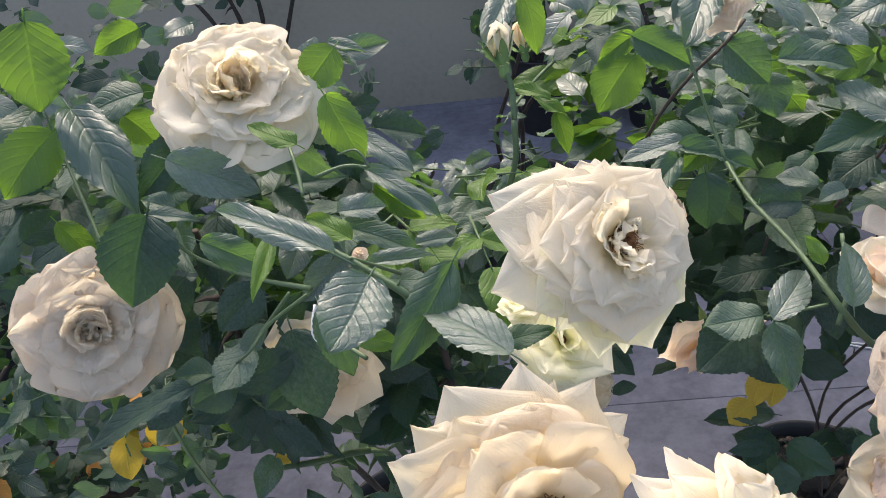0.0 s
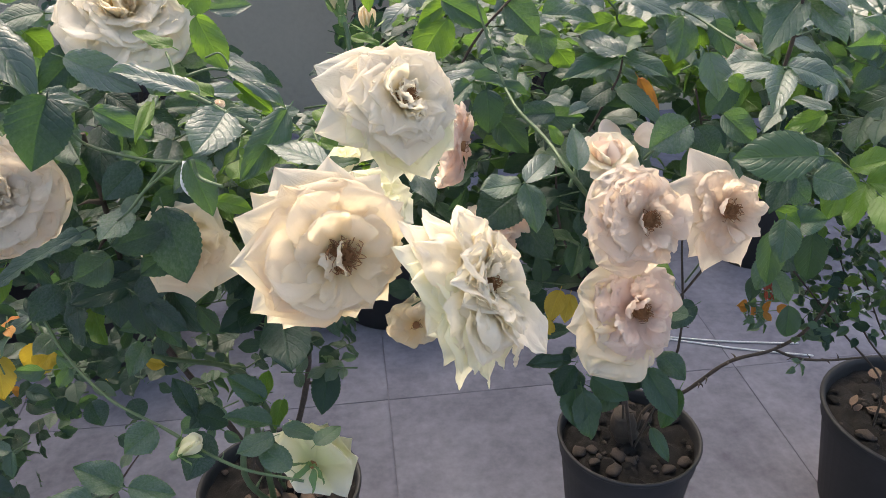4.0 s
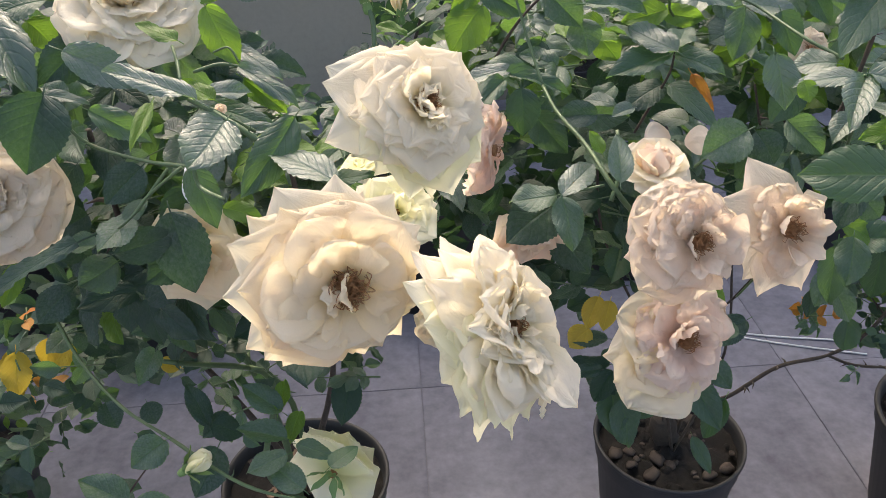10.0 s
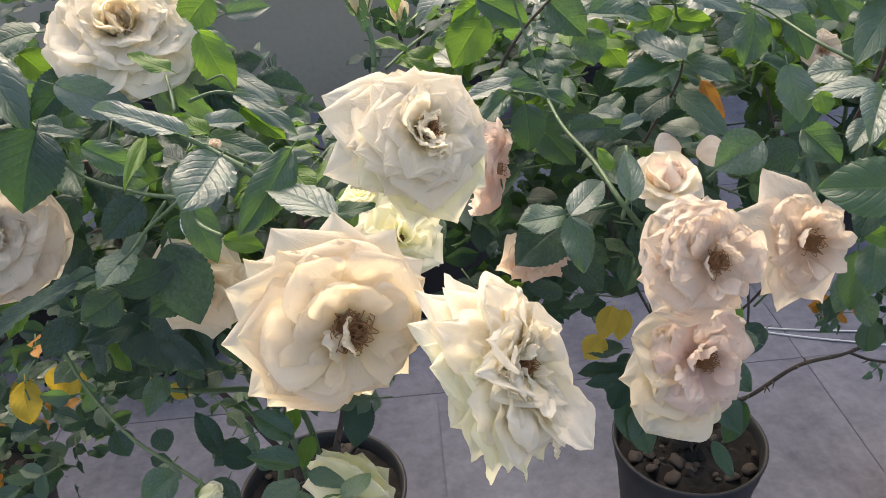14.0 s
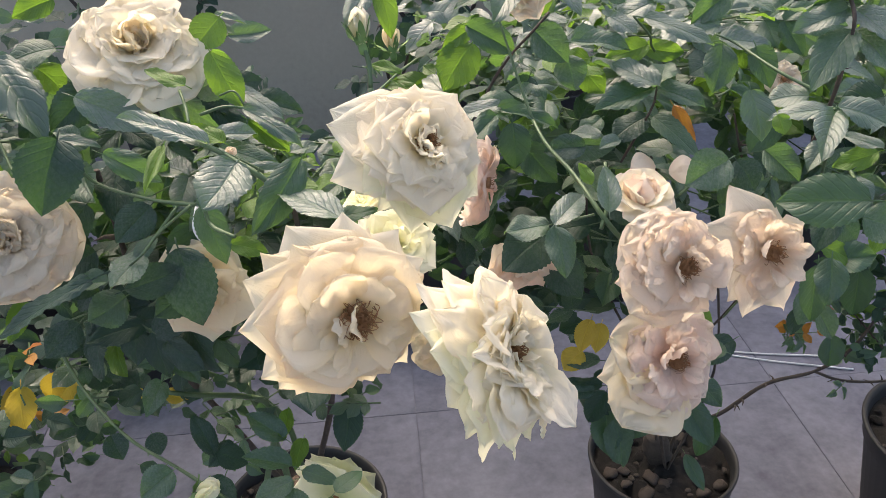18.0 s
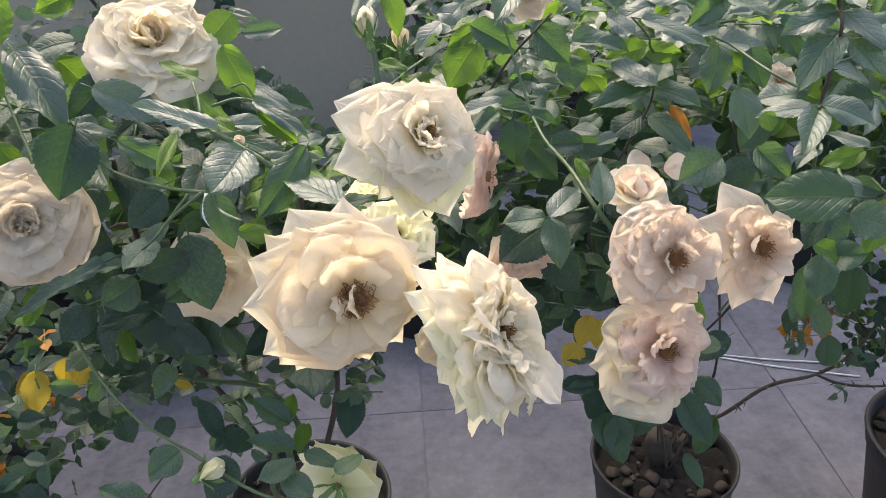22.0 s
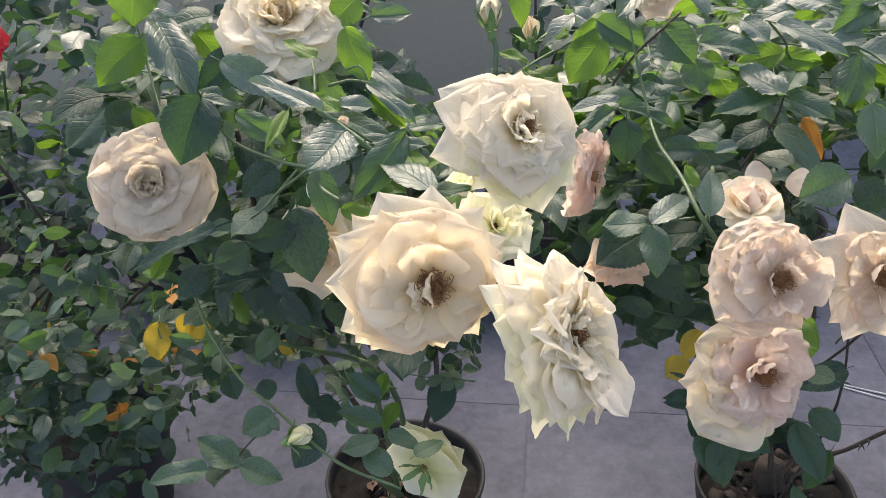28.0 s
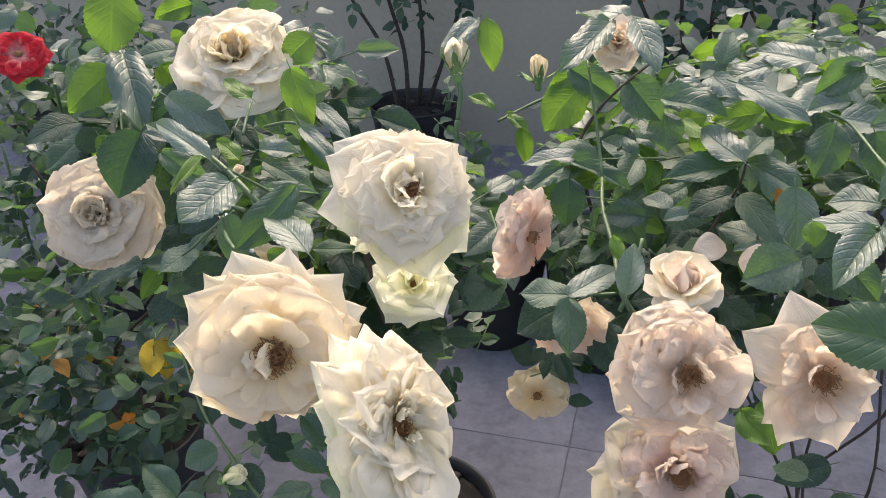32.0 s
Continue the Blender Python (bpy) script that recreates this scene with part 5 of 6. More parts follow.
leaf(bush_left, (-0.074, 0.322, 0.995), (-0.138, 0.358, 1.012), 0.0178, (0.088, -0.289, 0.953), "p")
leaf(bush_left, (-0.070, 0.351, 0.984), (-0.094, 0.364, 0.993), 0.0148, (0.155, -0.340, 0.928), "l")
leaf(bush_left, (-0.087, 0.411, 0.967), (-0.058, 0.420, 0.966), 0.0193, (0.137, -0.346, 0.928), "p")
leaf(bush_left, (-0.087, 0.413, 0.956), (-0.040, 0.402, 0.945), 0.0207, (0.132, -0.341, 0.931), "g")
leaf(bush_left, (-0.072, 0.454, 0.971), (-0.026, 0.425, 0.954), 0.0170, (0.121, -0.353, 0.928), "p")
leaf(bush_left, (-0.068, 0.447, 0.964), (-0.037, 0.441, 0.940), 0.0205, (0.275, -0.795, 0.540), "l")
leaf(bush_left, (-0.058, 0.316, 0.984), (-0.075, 0.276, 0.973), 0.0354, (0.157, -0.325, 0.933), "p")
leaf(bush_left, (-0.167, 0.397, 0.964), (-0.128, 0.399, 0.939), 0.0225, (0.397, -0.741, 0.542), "g")
leaf(bush_left, (-0.120, 0.383, 0.972), (-0.127, 0.343, 0.959), 0.0116, (0.172, -0.326, 0.930), "l")
leaf(bush_left, (-0.019, 0.332, 0.977), (-0.051, 0.293, 0.944), 0.0250, (0.302, -0.751, 0.586), "g")
leaf(bush_left, (0.006, 0.288, 0.953), (-0.038, 0.320, 0.969), 0.0253, (0.122, -0.330, 0.936), "p")
leaf(bush_left, (0.001, 0.306, 0.945), (0.029, 0.314, 0.945), 0.0132, (0.100, -0.329, 0.939), "g")
leaf(bush_left, (-0.192, 0.376, 0.872), (-0.283, 0.374, 0.826), 0.0289, (-0.413, -0.363, 0.835), "d")
leaf(bush_left, (-0.162, 0.411, 0.872), (-0.180, 0.377, 0.864), 0.0298, (0.173, -0.297, 0.939), "g")
leaf(bush_left, (-0.153, 0.424, 0.879), (-0.167, 0.398, 0.873), 0.0151, (0.166, -0.305, 0.938), "g")
leaf(bush_left, (-0.099, 0.370, 0.929), (-0.082, 0.348, 0.894), 0.0246, (0.339, -0.721, 0.605), "g")
leaf(bush_left, (-0.203, 0.457, 0.953), (-0.227, 0.467, 0.961), 0.0168, (0.193, -0.328, 0.925), "g")
leaf(bush_left, (-0.309, 0.500, 0.929), (-0.285, 0.493, 0.897), 0.0219, (0.478, -0.705, 0.524), "l")
leaf(bush_left, (-0.344, 0.506, 0.912), (-0.321, 0.530, 0.923), 0.0257, (0.497, -0.702, 0.510), "d")
leaf(bush_left, (-0.213, 0.440, 0.961), (-0.183, 0.444, 0.956), 0.0121, (0.190, -0.328, 0.926), "p")
leaf(bush_left, (-0.069, 0.380, 0.949), (-0.030, 0.389, 0.947), 0.0141, (0.127, -0.338, 0.933), "p")
leaf(bush_left, (-0.047, 0.437, 0.923), (-0.020, 0.448, 0.924), 0.0141, (0.109, -0.343, 0.933), "p")
leaf(bush_left, (-0.044, 0.481, 0.921), (-0.020, 0.495, 0.924), 0.0160, (0.103, -0.350, 0.931), "p")
leaf(bush_left, (-0.061, 0.395, 0.927), (-0.033, 0.394, 0.923), 0.0157, (0.122, -0.333, 0.935), "g")
leaf(bush_left, (-0.183, 0.412, 0.839), (-0.138, 0.439, 0.842), 0.0317, (0.367, -0.688, 0.626), "d")
leaf(bush_left, (-0.131, 0.449, 0.818), (-0.167, 0.420, 0.807), 0.0324, (0.345, -0.681, 0.646), "d")
leaf(bush_left, (-0.220, 0.477, 0.887), (-0.241, 0.443, 0.862), 0.0323, (0.428, -0.697, 0.576), "d")
leaf(bush_left, (-0.157, 0.443, 0.898), (-0.181, 0.417, 0.882), 0.0307, (0.387, -0.714, 0.584), "d")
leaf(bush_left, (-0.198, 0.423, 0.841), (-0.226, 0.419, 0.846), 0.0223, (0.181, -0.291, 0.939), "g")
leaf(bush_left, (-0.362, 0.560, 0.948), (-0.380, 0.564, 0.976), 0.0288, (0.518, -0.721, 0.460), "g")
leaf(bush_left, (-0.144, 0.448, 0.854), (-0.126, 0.408, 0.804), 0.0439, (0.215, -0.723, 0.657), "d")
leaf(bush_left, (-0.139, 0.495, 0.853), (-0.143, 0.461, 0.814), 0.0498, (0.211, -0.746, 0.632), "d")
leaf(bush_left, (-0.175, 0.460, 0.812), (-0.204, 0.467, 0.832), 0.0253, (0.266, -0.721, 0.640), "g")
leaf(bush_left, (-0.206, 0.470, 0.797), (-0.236, 0.449, 0.788), 0.0356, (0.294, -0.693, 0.659), "g")
leaf(bush_left, (-0.245, 0.530, 0.813), (-0.276, 0.508, 0.804), 0.0369, (0.320, -0.717, 0.619), "d")
leaf(bush_left, (-0.091, 0.405, 0.878), (-0.062, 0.403, 0.869), 0.0168, (0.154, -0.755, 0.637), "l")
leaf(bush_left, (-0.207, 0.502, 0.745), (-0.258, 0.479, 0.744), 0.0299, (0.286, -0.677, 0.678), "d")
leaf(bush_left, (-0.282, 0.533, 0.731), (-0.309, 0.503, 0.715), 0.0332, (0.331, -0.663, 0.672), "d")
leaf(bush_left, (-0.281, 0.528, 0.792), (-0.249, 0.525, 0.772), 0.0322, (0.316, -0.706, 0.634), "d")
leaf(bush_right, (0.032, 0.638, 1.019), (0.009, 0.588, 0.999), 0.0261, (0.071, -0.393, 0.917), "p")
leaf(bush_right, (0.043, 0.633, 1.021), (0.053, 0.613, 0.978), 0.0250, (0.128, -0.883, 0.451), "l")
leaf(bush_right, (0.058, 0.596, 0.946), (0.027, 0.617, 0.957), 0.0137, (0.059, -0.379, 0.923), "l")
leaf(bush_right, (0.163, 0.558, 1.040), (0.132, 0.490, 1.018), 0.0281, (0.044, -0.328, 0.944), "p")
leaf(bush_right, (0.184, 0.535, 1.047), (0.206, 0.490, 1.028), 0.0245, (-0.017, -0.400, 0.916), "p")
leaf(bush_right, (0.124, 0.614, 0.984), (0.172, 0.602, 0.960), 0.0296, (0.019, -0.876, 0.482), "g")
leaf(bush_right, (0.133, 0.643, 0.958), (0.101, 0.620, 0.921), 0.0427, (0.051, -0.863, 0.503), "l")
leaf(bush_right, (0.181, 0.566, 0.989), (0.211, 0.549, 0.962), 0.0393, (-0.036, -0.870, 0.492), "g")
leaf(bush_right, (0.212, 0.565, 0.963), (0.218, 0.548, 0.935), 0.0313, (-0.057, -0.854, 0.517), "g")
leaf(bush_right, (0.183, 0.592, 0.937), (0.162, 0.568, 0.900), 0.0349, (-0.008, -0.844, 0.537), "d")
leaf(bush_right, (0.134, 0.651, 0.972), (0.102, 0.640, 0.955), 0.0216, (0.050, -0.876, 0.480), "l")
leaf(bush_right, (0.070, 0.674, 0.900), (0.080, 0.654, 0.868), 0.0202, (0.089, -0.838, 0.538), "l")
leaf(bush_right, (0.052, 0.686, 0.911), (0.079, 0.665, 0.901), 0.0133, (0.044, -0.375, 0.926), "l")
leaf(bush_right, (0.140, 0.524, 0.930), (0.193, 0.504, 0.922), 0.0226, (-0.001, -0.366, 0.931), "g")
leaf(bush_right, (0.146, 0.529, 0.933), (0.099, 0.518, 0.930), 0.0214, (0.022, -0.368, 0.929), "p")
leaf(bush_right, (0.146, 0.473, 0.936), (0.147, 0.452, 0.906), 0.0274, (0.023, -0.817, 0.576), "d")
leaf(bush_right, (0.136, 0.505, 0.932), (0.099, 0.464, 0.917), 0.0222, (0.026, -0.361, 0.932), "g")
leaf(bush_right, (0.207, 0.463, 0.914), (0.172, 0.464, 0.913), 0.0230, (-0.031, -0.812, 0.583), "d")
leaf(bush_right, (0.161, 0.371, 0.890), (0.166, 0.344, 0.860), 0.0238, (0.002, -0.746, 0.666), "g")
leaf(bush_right, (0.161, 0.372, 0.891), (0.193, 0.408, 0.904), 0.0219, (-0.007, -0.337, 0.941), "p")
leaf(bush_right, (0.160, 0.385, 0.884), (0.124, 0.381, 0.883), 0.0278, (0.014, -0.331, 0.944), "g")
leaf(bush_right, (0.165, 0.398, 0.871), (0.123, 0.377, 0.850), 0.0452, (0.028, -0.748, 0.663), "d")
leaf(bush_right, (0.178, 0.459, 0.813), (0.204, 0.430, 0.783), 0.0364, (-0.030, -0.729, 0.684), "d")
leaf(bush_right, (0.201, 0.363, 0.903), (0.202, 0.386, 0.932), 0.0204, (-0.051, -0.784, 0.618), "p")
leaf(bush_right, (0.194, 0.392, 0.913), (0.186, 0.403, 0.927), 0.0108, (-0.034, -0.795, 0.605), "l")
leaf(bush_mid, (0.028, 0.572, 0.770), (0.081, 0.565, 0.752), 0.0413, (0.110, -0.748, 0.655), "d")
leaf(bush_right, (0.314, 0.417, 0.914), (0.278, 0.411, 0.896), 0.0393, (-0.170, -0.777, 0.606), "g")
leaf(bush_right, (0.291, 0.352, 0.996), (0.294, 0.330, 0.966), 0.0239, (-0.194, -0.805, 0.561), "p")
leaf(bush_right, (0.342, 0.366, 0.983), (0.313, 0.373, 0.983), 0.0239, (-0.104, -0.354, 0.929), "p")
leaf(bush_right, (0.328, 0.307, 0.994), (0.305, 0.272, 0.979), 0.0221, (-0.108, -0.341, 0.934), "p")
leaf(bush_right, (0.329, 0.307, 0.997), (0.360, 0.289, 0.995), 0.0272, (-0.127, -0.342, 0.931), "p")
leaf(bush_right, (0.332, 0.321, 0.990), (0.294, 0.328, 0.988), 0.0183, (-0.101, -0.350, 0.931), "p")
leaf(bush_right, (0.299, 0.324, 0.988), (0.301, 0.315, 0.977), 0.0131, (-0.212, -0.795, 0.568), "l")
leaf(bush_right, (0.361, 0.297, 0.932), (0.306, 0.315, 0.930), 0.0378, (-0.253, -0.737, 0.626), "g")
leaf(bush_right, (0.393, 0.346, 0.891), (0.422, 0.328, 0.886), 0.0334, (-0.324, -0.698, 0.638), "g")
leaf(bush_right, (0.376, 0.385, 1.024), (0.335, 0.350, 1.004), 0.0298, (-0.124, -0.361, 0.924), "g")
leaf(bush_right, (0.375, 0.392, 1.047), (0.355, 0.407, 1.050), 0.0199, (-0.129, -0.376, 0.918), "p")
leaf(bush_right, (0.378, 0.398, 1.046), (0.401, 0.409, 1.054), 0.0167, (-0.142, -0.373, 0.917), "p")
leaf(bush_right, (0.374, 0.391, 1.049), (0.378, 0.419, 1.060), 0.0238, (-0.135, -0.377, 0.916), "p")
leaf(bush_right, (0.376, 0.395, 1.037), (0.330, 0.383, 1.026), 0.0223, (-0.121, -0.371, 0.921), "p")
leaf(bush_right, (0.383, 0.400, 1.035), (0.402, 0.362, 1.023), 0.0243, (-0.145, -0.362, 0.921), "p")
leaf(bush_right, (0.385, 0.393, 1.019), (0.398, 0.349, 1.004), 0.0268, (-0.144, -0.354, 0.924), "g")
leaf(bush_right, (0.336, 0.508, 0.982), (0.325, 0.488, 0.946), 0.0299, (-0.201, -0.833, 0.515), "g")
leaf(bush_right, (0.359, 0.492, 0.983), (0.368, 0.471, 0.953), 0.0273, (-0.245, -0.822, 0.514), "g")
leaf(bush_right, (0.263, 0.505, 1.010), (0.313, 0.470, 1.000), 0.0246, (-0.070, -0.383, 0.921), "p")
leaf(bush_right, (0.320, 0.559, 1.013), (0.279, 0.583, 1.020), 0.0306, (-0.070, -0.393, 0.917), "p")
leaf(bush_right, (0.292, 0.565, 1.008), (0.252, 0.557, 1.003), 0.0304, (-0.056, -0.391, 0.919), "p")
leaf(bush_right, (0.252, 0.551, 1.011), (0.257, 0.563, 1.036), 0.0212, (-0.107, -0.890, 0.444), "g")
leaf(bush_right, (0.247, 0.553, 1.000), (0.267, 0.531, 0.991), 0.0245, (-0.049, -0.387, 0.921), "p")
leaf(bush_right, (0.209, 0.537, 0.984), (0.261, 0.527, 0.982), 0.0346, (-0.038, -0.384, 0.923), "g")
leaf(bush_right, (0.273, 0.497, 0.950), (0.216, 0.479, 0.940), 0.0287, (-0.043, -0.367, 0.929), "g")
leaf(bush_right, (0.274, 0.483, 0.957), (0.242, 0.518, 0.969), 0.0271, (-0.050, -0.373, 0.926), "p")
leaf(bush_right, (0.275, 0.488, 0.957), (0.292, 0.520, 0.971), 0.0260, (-0.064, -0.372, 0.926), "g")
leaf(bush_right, (0.278, 0.506, 0.947), (0.318, 0.482, 0.941), 0.0258, (-0.071, -0.364, 0.929), "g")
leaf(bush_right, (0.250, 0.623, 0.942), (0.222, 0.623, 0.937), 0.0247, (-0.076, -0.860, 0.505), "l")
leaf(bush_right, (0.242, 0.623, 0.934), (0.264, 0.606, 0.910), 0.0301, (-0.093, -0.848, 0.522), "l")
leaf(bush_right, (0.292, 0.571, 0.967), (0.251, 0.571, 0.958), 0.0250, (-0.121, -0.858, 0.498), "l")
leaf(bush_right, (0.290, 0.579, 0.962), (0.328, 0.569, 0.958), 0.0229, (-0.161, -0.852, 0.498), "l")
leaf(bush_right, (0.273, 0.505, 0.921), (0.238, 0.488, 0.913), 0.0288, (-0.047, -0.358, 0.932), "d")
leaf(bush_right, (0.277, 0.499, 0.923), (0.308, 0.457, 0.910), 0.0297, (-0.068, -0.353, 0.933), "g")
leaf(bush_right, (0.308, 0.532, 0.919), (0.324, 0.508, 0.890), 0.0146, (-0.172, -0.808, 0.564), "o")
leaf(bush_right, (0.359, 0.558, 1.014), (0.324, 0.553, 0.990), 0.0286, (-0.206, -0.863, 0.462), "g")
leaf(bush_right, (0.359, 0.556, 1.014), (0.388, 0.525, 1.004), 0.0288, (-0.109, -0.380, 0.918), "g")
leaf(bush_right, (0.362, 0.556, 1.015), (0.339, 0.575, 1.020), 0.0228, (-0.096, -0.388, 0.917), "p")
leaf(bush_right, (0.341, 0.527, 0.980), (0.388, 0.521, 0.983), 0.0318, (-0.105, -0.372, 0.922), "p")
leaf(bush_right, (0.350, 0.547, 0.987), (0.320, 0.543, 0.982), 0.0242, (-0.088, -0.378, 0.921), "p")
leaf(bush_right, (0.409, 0.396, 0.824), (0.397, 0.371, 0.794), 0.0286, (-0.282, -0.674, 0.682), "g")
leaf(bush_right, (0.404, 0.398, 0.876), (0.381, 0.378, 0.843), 0.0251, (-0.282, -0.712, 0.643), "d")
leaf(bush_right, (0.400, 0.358, 0.939), (0.369, 0.362, 0.928), 0.0182, (-0.301, -0.749, 0.590), "l")
leaf(bush_right, (0.395, 0.346, 0.947), (0.375, 0.370, 0.953), 0.0134, (-0.134, -0.332, 0.934), "p")
leaf(bush_right, (0.399, 0.380, 0.908), (0.406, 0.357, 0.901), 0.0201, (-0.136, -0.317, 0.939), "p")
leaf(bush_right, (0.377, 0.388, 0.934), (0.355, 0.369, 0.925), 0.0213, (-0.118, -0.332, 0.936), "p")
leaf(bush_right, (0.435, 0.418, 0.959), (0.403, 0.426, 0.950), 0.0324, (-0.324, -0.776, 0.541), "d")
leaf(bush_right, (0.336, 0.403, 0.927), (0.359, 0.382, 0.908), 0.0290, (-0.242, -0.764, 0.598), "g")
leaf(bush_right, (0.338, 0.453, 0.896), (0.351, 0.434, 0.876), 0.0285, (-0.218, -0.765, 0.605), "d")
leaf(bush_right, (0.333, 0.390, 0.961), (0.313, 0.379, 0.938), 0.0236, (-0.218, -0.790, 0.573), "d")
leaf(bush_right, (0.226, 0.484, 0.913), (0.202, 0.498, 0.918), 0.0183, (-0.026, -0.359, 0.933), "p")
leaf(bush_right, (0.239, 0.471, 0.915), (0.220, 0.466, 0.912), 0.0159, (-0.035, -0.355, 0.934), "p")
leaf(bush_right, (0.236, 0.522, 0.916), (0.212, 0.505, 0.909), 0.0209, (-0.030, -0.361, 0.932), "g")
leaf(bush_right, (0.291, 0.481, 0.896), (0.263, 0.496, 0.900), 0.0257, (-0.058, -0.350, 0.935), "p")
leaf(bush_right, (0.226, 0.447, 0.868), (0.250, 0.432, 0.854), 0.0248, (-0.089, -0.765, 0.637), "d")
leaf(bush_right, (0.267, 0.429, 0.867), (0.294, 0.416, 0.858), 0.0242, (-0.144, -0.755, 0.640), "d")
leaf(bush_right, (0.295, 0.426, 0.770), (0.318, 0.405, 0.756), 0.0254, (-0.161, -0.682, 0.713), "l")
leaf(bush_right, (0.363, 0.460, 0.681), (0.336, 0.474, 0.682), 0.0247, (-0.079, -0.280, 0.957), "g")
leaf(bush_right, (0.336, 0.739, 0.364), (0.331, 0.690, 0.322), 0.0510, (-0.208, -0.617, 0.759), "g")
leaf(bush_right, (0.352, 0.738, 0.365), (0.303, 0.774, 0.371), 0.0424, (-0.087, -0.275, 0.958), "d")
leaf(bush_right, (0.364, 0.742, 0.374), (0.412, 0.702, 0.357), 0.0497, (-0.243, -0.622, 0.744), "g")
leaf(bush_right, (0.452, 0.742, 0.379), (0.479, 0.675, 0.336), 0.0459, (-0.290, -0.604, 0.742), "g")
leaf(bush_right, (0.347, 0.798, 0.364), (0.277, 0.815, 0.364), 0.0297, (-0.080, -0.282, 0.956), "d")
leaf(bush_right, (0.342, 0.813, 0.354), (0.365, 0.840, 0.365), 0.0231, (-0.090, -0.282, 0.955), "d")
leaf(bush_right, (0.479, 0.765, 0.389), (0.508, 0.723, 0.367), 0.0396, (-0.305, -0.620, 0.723), "g")
leaf(bush_right, (0.439, 0.772, 0.355), (0.478, 0.747, 0.352), 0.0334, (-0.119, -0.267, 0.956), "d")
leaf(bush_right, (0.465, 0.726, 0.272), (0.480, 0.678, 0.242), 0.0237, (-0.279, -0.568, 0.774), "g")
leaf(bush_right, (0.263, 0.628, 0.567), (0.237, 0.617, 0.550), 0.0309, (-0.184, -0.677, 0.712), "y")
leaf(bush_right, (0.270, 0.624, 0.617), (0.252, 0.601, 0.588), 0.0257, (-0.200, -0.692, 0.694), "y")
leaf(bush_right, (0.285, 0.628, 0.607), (0.273, 0.606, 0.581), 0.0260, (-0.212, -0.687, 0.695), "y")
leaf(bush_right, (0.283, 0.617, 0.559), (0.237, 0.626, 0.558), 0.0257, (-0.083, -0.290, 0.953), "d")
leaf(bush_left, (-0.217, 0.375, 0.600), (-0.257, 0.384, 0.626), 0.0334, (0.376, -0.527, 0.762), "g")
leaf(bush_left, (-0.204, 0.359, 0.616), (-0.164, 0.360, 0.600), 0.0293, (0.336, -0.524, 0.783), "g")
leaf(bush_left, (-0.184, 0.409, 0.640), (-0.209, 0.386, 0.634), 0.0321, (0.347, -0.558, 0.754), "g")
leaf(bush_left, (-0.136, 0.403, 0.633), (-0.152, 0.366, 0.613), 0.0354, (0.301, -0.555, 0.775), "d")
leaf(bush_left, (-0.085, 0.458, 0.622), (-0.122, 0.474, 0.647), 0.0257, (0.253, -0.614, 0.748), "g")
leaf(bush_left, (-0.154, 0.458, 0.612), (-0.125, 0.454, 0.599), 0.0273, (0.280, -0.588, 0.759), "d")
leaf(bush_left, (-0.078, 0.428, 0.614), (-0.127, 0.440, 0.623), 0.0277, (0.109, -0.252, 0.962), "g")
leaf(bush_left, (-0.071, 0.385, 0.637), (-0.105, 0.367, 0.636), 0.0248, (0.109, -0.242, 0.964), "g")
leaf(bush_left, (-0.057, 0.363, 0.614), (-0.086, 0.380, 0.635), 0.0255, (0.239, -0.561, 0.793), "g")
leaf(bush_left, (-0.062, 0.390, 0.644), (-0.029, 0.378, 0.638), 0.0192, (0.092, -0.248, 0.964), "g")
leaf(bush_left, (-0.030, 0.353, 0.651), (-0.006, 0.378, 0.655), 0.0204, (0.083, -0.248, 0.965), "g")
leaf(bush_left, (-0.088, 0.457, 0.623), (-0.084, 0.495, 0.633), 0.0165, (0.101, -0.265, 0.959), "l")
leaf(bush_left, (-0.161, 0.468, 0.601), (-0.183, 0.497, 0.634), 0.0227, (0.304, -0.601, 0.740), "d")
leaf(bush_left, (-0.023, 0.529, 0.606), (-0.031, 0.486, 0.573), 0.0322, (0.173, -0.623, 0.763), "d")
leaf(bush_left, (-0.246, 0.543, 0.571), (-0.236, 0.528, 0.554), 0.0239, (0.332, -0.590, 0.736), "d")
leaf(bush_left, (-0.232, 0.346, 0.621), (-0.284, 0.327, 0.626), 0.0293, (0.173, -0.213, 0.961), "g")
leaf(bush_left, (-0.296, 0.556, 0.563), (-0.282, 0.538, 0.543), 0.0280, (0.361, -0.581, 0.729), "d")
leaf(bush_left, (-0.144, 0.484, 0.601), (-0.167, 0.461, 0.592), 0.0229, (0.288, -0.589, 0.755), "d")
leaf(bush_left, (-0.068, 0.462, 0.617), (-0.076, 0.430, 0.609), 0.0190, (0.096, -0.255, 0.962), "l")
leaf(bush_left, (-0.208, 0.562, 0.601), (-0.230, 0.564, 0.612), 0.0180, (0.321, -0.625, 0.712), "y")
leaf(bush_far, (-0.501, 0.770, 0.483), (-0.488, 0.723, 0.435), 0.0382, (0.419, -0.592, 0.688), "y")
leaf(bush_far, (-0.388, 0.706, 0.533), (-0.405, 0.678, 0.518), 0.0325, (0.392, -0.611, 0.688), "y")
leaf(bush_far, (-0.364, 0.655, 0.549), (-0.353, 0.637, 0.527), 0.0200, (0.381, -0.605, 0.699), "l")
leaf(bush_far, (-0.341, 0.646, 0.536), (-0.326, 0.645, 0.527), 0.0124, (0.365, -0.607, 0.706), "p")
leaf(bush_far, (-0.378, 0.632, 0.704), (-0.389, 0.594, 0.674), 0.0254, (0.440, -0.639, 0.631), "l")
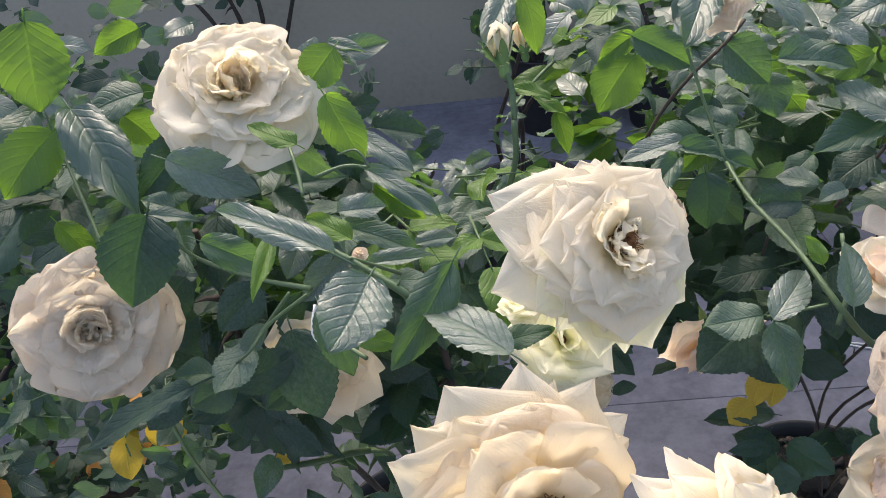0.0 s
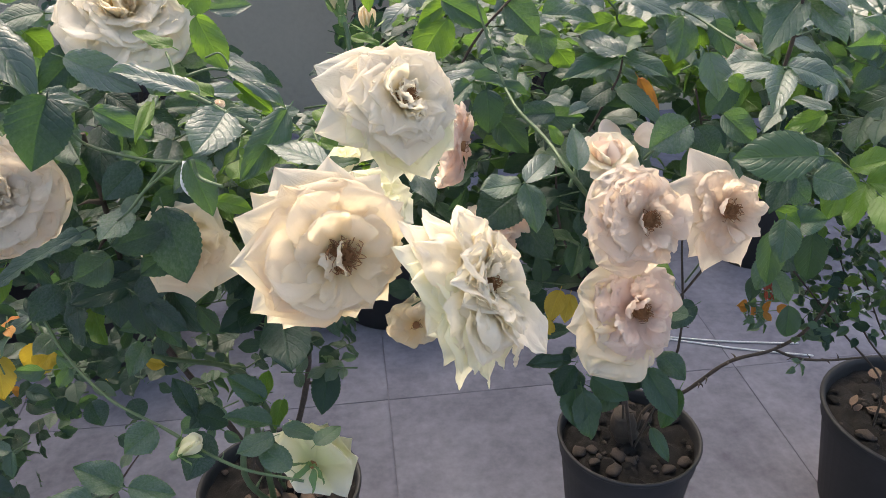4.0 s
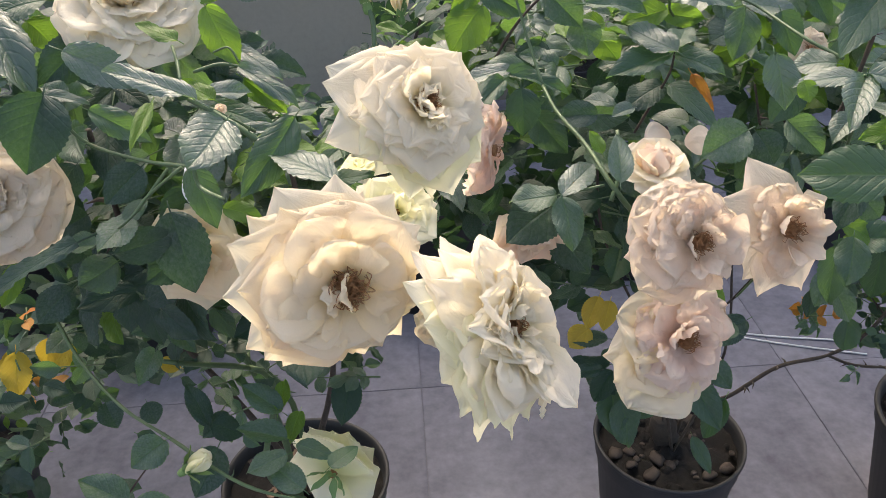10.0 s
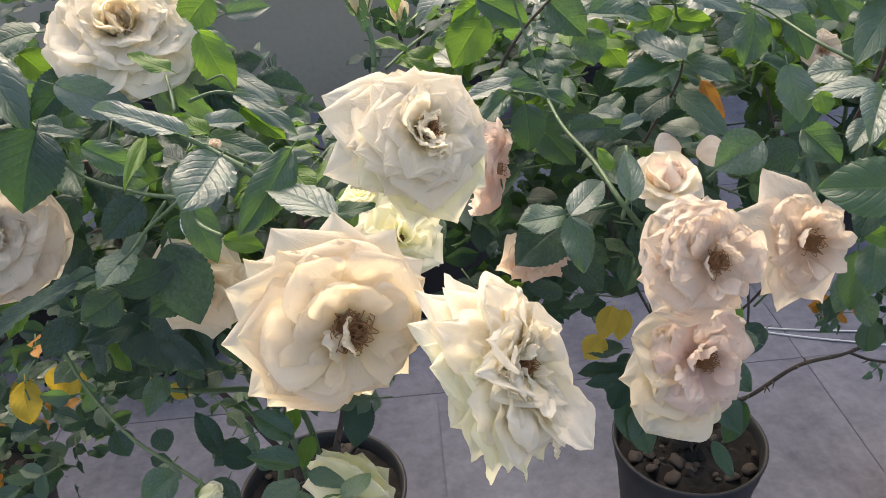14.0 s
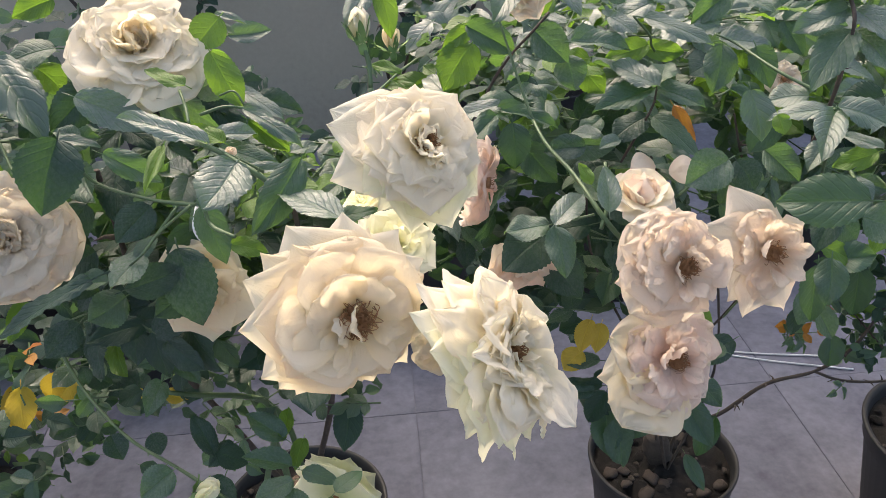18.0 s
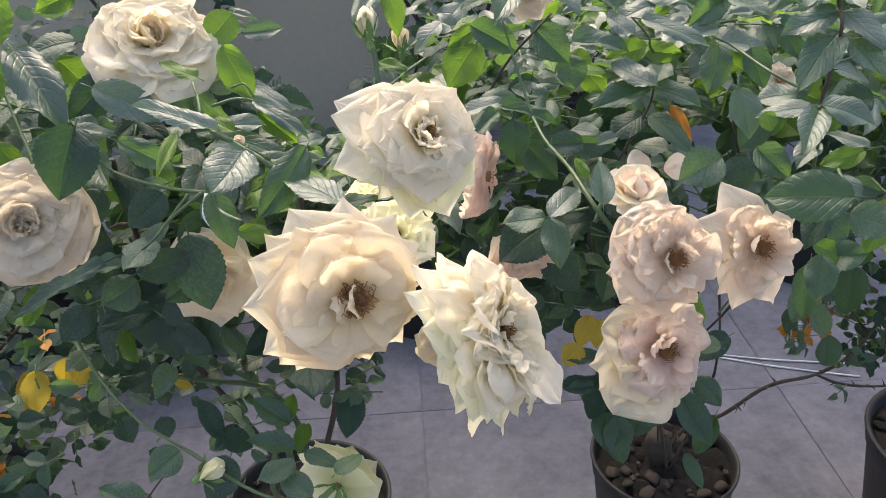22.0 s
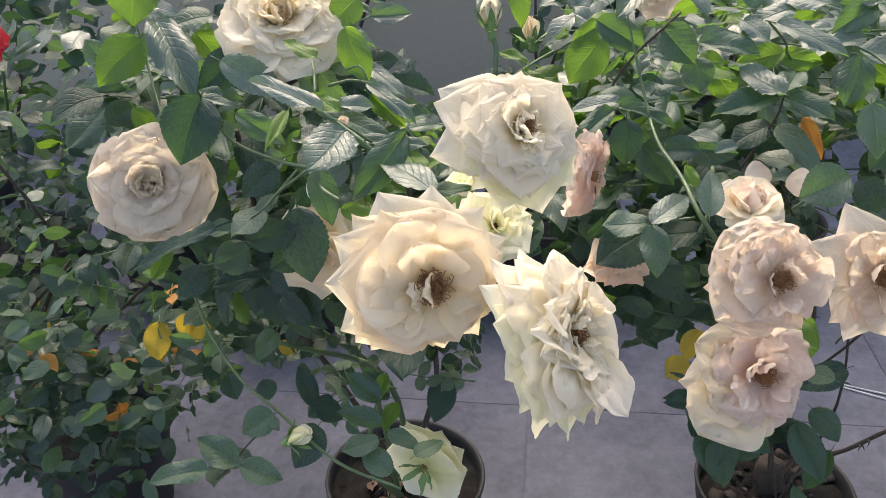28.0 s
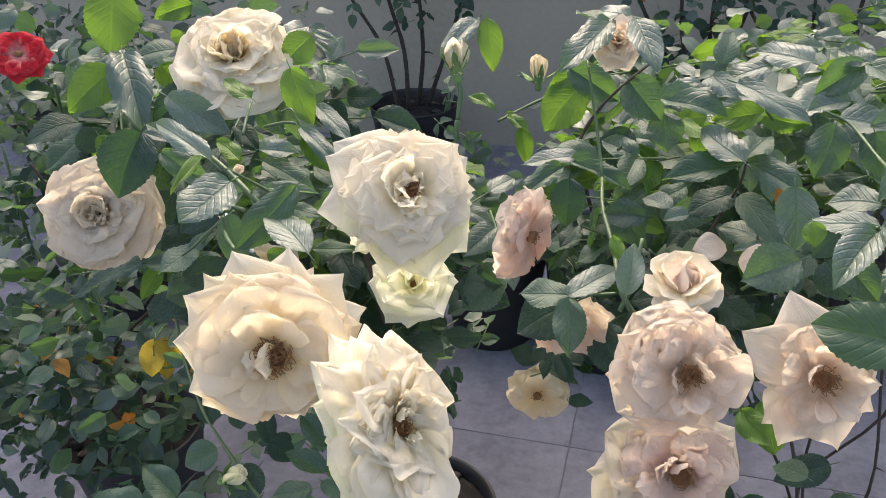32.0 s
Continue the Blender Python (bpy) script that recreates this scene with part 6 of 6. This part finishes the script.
leaf(bush_far, (-0.361, 0.677, 0.559), (-0.329, 0.678, 0.542), 0.0285, (0.369, -0.625, 0.688), "d")
leaf(bush_far, (-0.671, 0.782, 0.416), (-0.688, 0.745, 0.399), 0.0313, (0.489, -0.550, 0.677), "y")
leaf(bush_far, (-0.643, 0.775, 0.411), (-0.593, 0.765, 0.398), 0.0256, (0.199, -0.243, 0.949), "o")
leaf(bush_far, (-0.571, 0.757, 0.394), (-0.557, 0.787, 0.399), 0.0260, (0.187, -0.246, 0.951), "o")
leaf(bush_far, (-0.656, 0.768, 0.422), (-0.640, 0.786, 0.426), 0.0185, (0.477, -0.565, 0.673), "o")
leaf(bush_far, (-0.365, 0.756, 0.523), (-0.323, 0.725, 0.474), 0.0505, (0.347, -0.630, 0.695), "d")
leaf(bush_far, (-0.344, 0.677, 0.616), (-0.371, 0.655, 0.611), 0.0331, (0.393, -0.640, 0.660), "d")
leaf(bush_far, (-0.420, 0.640, 0.578), (-0.418, 0.612, 0.534), 0.0340, (0.40, -0.60, 0.69), "y")
leaf(bush_far, (-0.385, 0.660, 0.580), (-0.397, 0.650, 0.546), 0.0280, (0.30, -0.70, 0.62), "y")
leaf(bush_far, (-0.380, 0.850, 0.420), (-0.368, 0.830, 0.375), 0.0320, (0.39, -0.60, 0.70), "y")
leaf(bush_left, (0.078, 0.565, 0.790), (0.030, 0.548, 0.752), 0.0480, (0.05, -0.62, 0.78), "g")
leaf(bush_right, (0.439, 0.440, 0.794), (0.473, 0.428, 0.805), 0.0346, (-0.223, -0.660, 0.717), "g")
leaf(bush_right, (0.439, 0.460, 0.777), (0.437, 0.448, 0.719), 0.0350, (-0.189, -0.644, 0.742), "g")
leaf(bush_right, (0.472, 0.500, 0.701), (0.499, 0.488, 0.661), 0.0257, (-0.206, -0.619, 0.758), "g")
leaf(bush_right, (0.464, 0.520, 0.685), (0.460, 0.508, 0.655), 0.0182, (-0.181, -0.626, 0.759), "d")
leaf(bush_right, (0.582, 0.620, 0.566), (0.583, 0.608, 0.519), 0.0313, (-0.225, -0.594, 0.773), "g")
leaf(bush_right, (0.316, 0.460, 0.755), (0.336, 0.448, 0.706), 0.0296, (-0.080, -0.649, 0.757), "l")
leaf(bush_right, (0.389, 0.500, 0.665), (0.343, 0.488, 0.647), 0.0314, (-0.101, -0.621, 0.777), "d")
leaf(bush_right, (0.453, 0.755, 0.347), (0.511, 0.741, 0.323), 0.0407, (-0.105, -0.577, 0.810), "d")
leaf(bush_right, (0.415, 0.755, 0.347), (0.369, 0.741, 0.303), 0.0421, (-0.051, -0.578, 0.815), "g")
leaf(bush_right, (0.408, 0.777, 0.336), (0.471, 0.764, 0.343), 0.0371, (-0.079, -0.588, 0.805), "d")
leaf(bush_right, (0.413, 0.420, 0.858), (0.444, 0.408, 0.833), 0.0294, (-0.214, -0.685, 0.697), "d")
leaf(bush_right, (0.496, 0.480, 0.758), (0.497, 0.468, 0.701), 0.0345, (-0.232, -0.633, 0.739), "d")
leaf(bush_right, (0.424, 0.440, 0.811), (0.467, 0.428, 0.792), 0.0220, (-0.336, -0.627, 0.703), "l")
leaf(bush_right, (0.469, 0.500, 0.721), (0.450, 0.488, 0.686), 0.0309, (-0.297, -0.605, 0.739), "g")
leaf(bush_right, (0.502, 0.560, 0.697), (0.544, 0.548, 0.668), 0.0298, (-0.322, -0.609, 0.725), "d")
leaf(bush_right, (0.279, 0.620, 0.509), (0.242, 0.608, 0.520), 0.0198, (-0.077, -0.593, 0.801), "d")
leaf(bush_right, (0.332, 0.732, 0.408), (0.302, 0.719, 0.360), 0.0333, (-0.091, -0.579, 0.810), "d")
leaf(bush_right, (0.340, 0.710, 0.376), (0.357, 0.697, 0.285), 0.0477, (-0.107, -0.549, 0.829), "g")
leaf(bush_right, (0.495, 0.710, 0.361), (0.467, 0.697, 0.294), 0.0386, (-0.188, -0.538, 0.822), "g")
leaf(bush_right, (0.444, 0.755, 0.354), (0.505, 0.741, 0.326), 0.0357, (-0.180, -0.559, 0.809), "d")
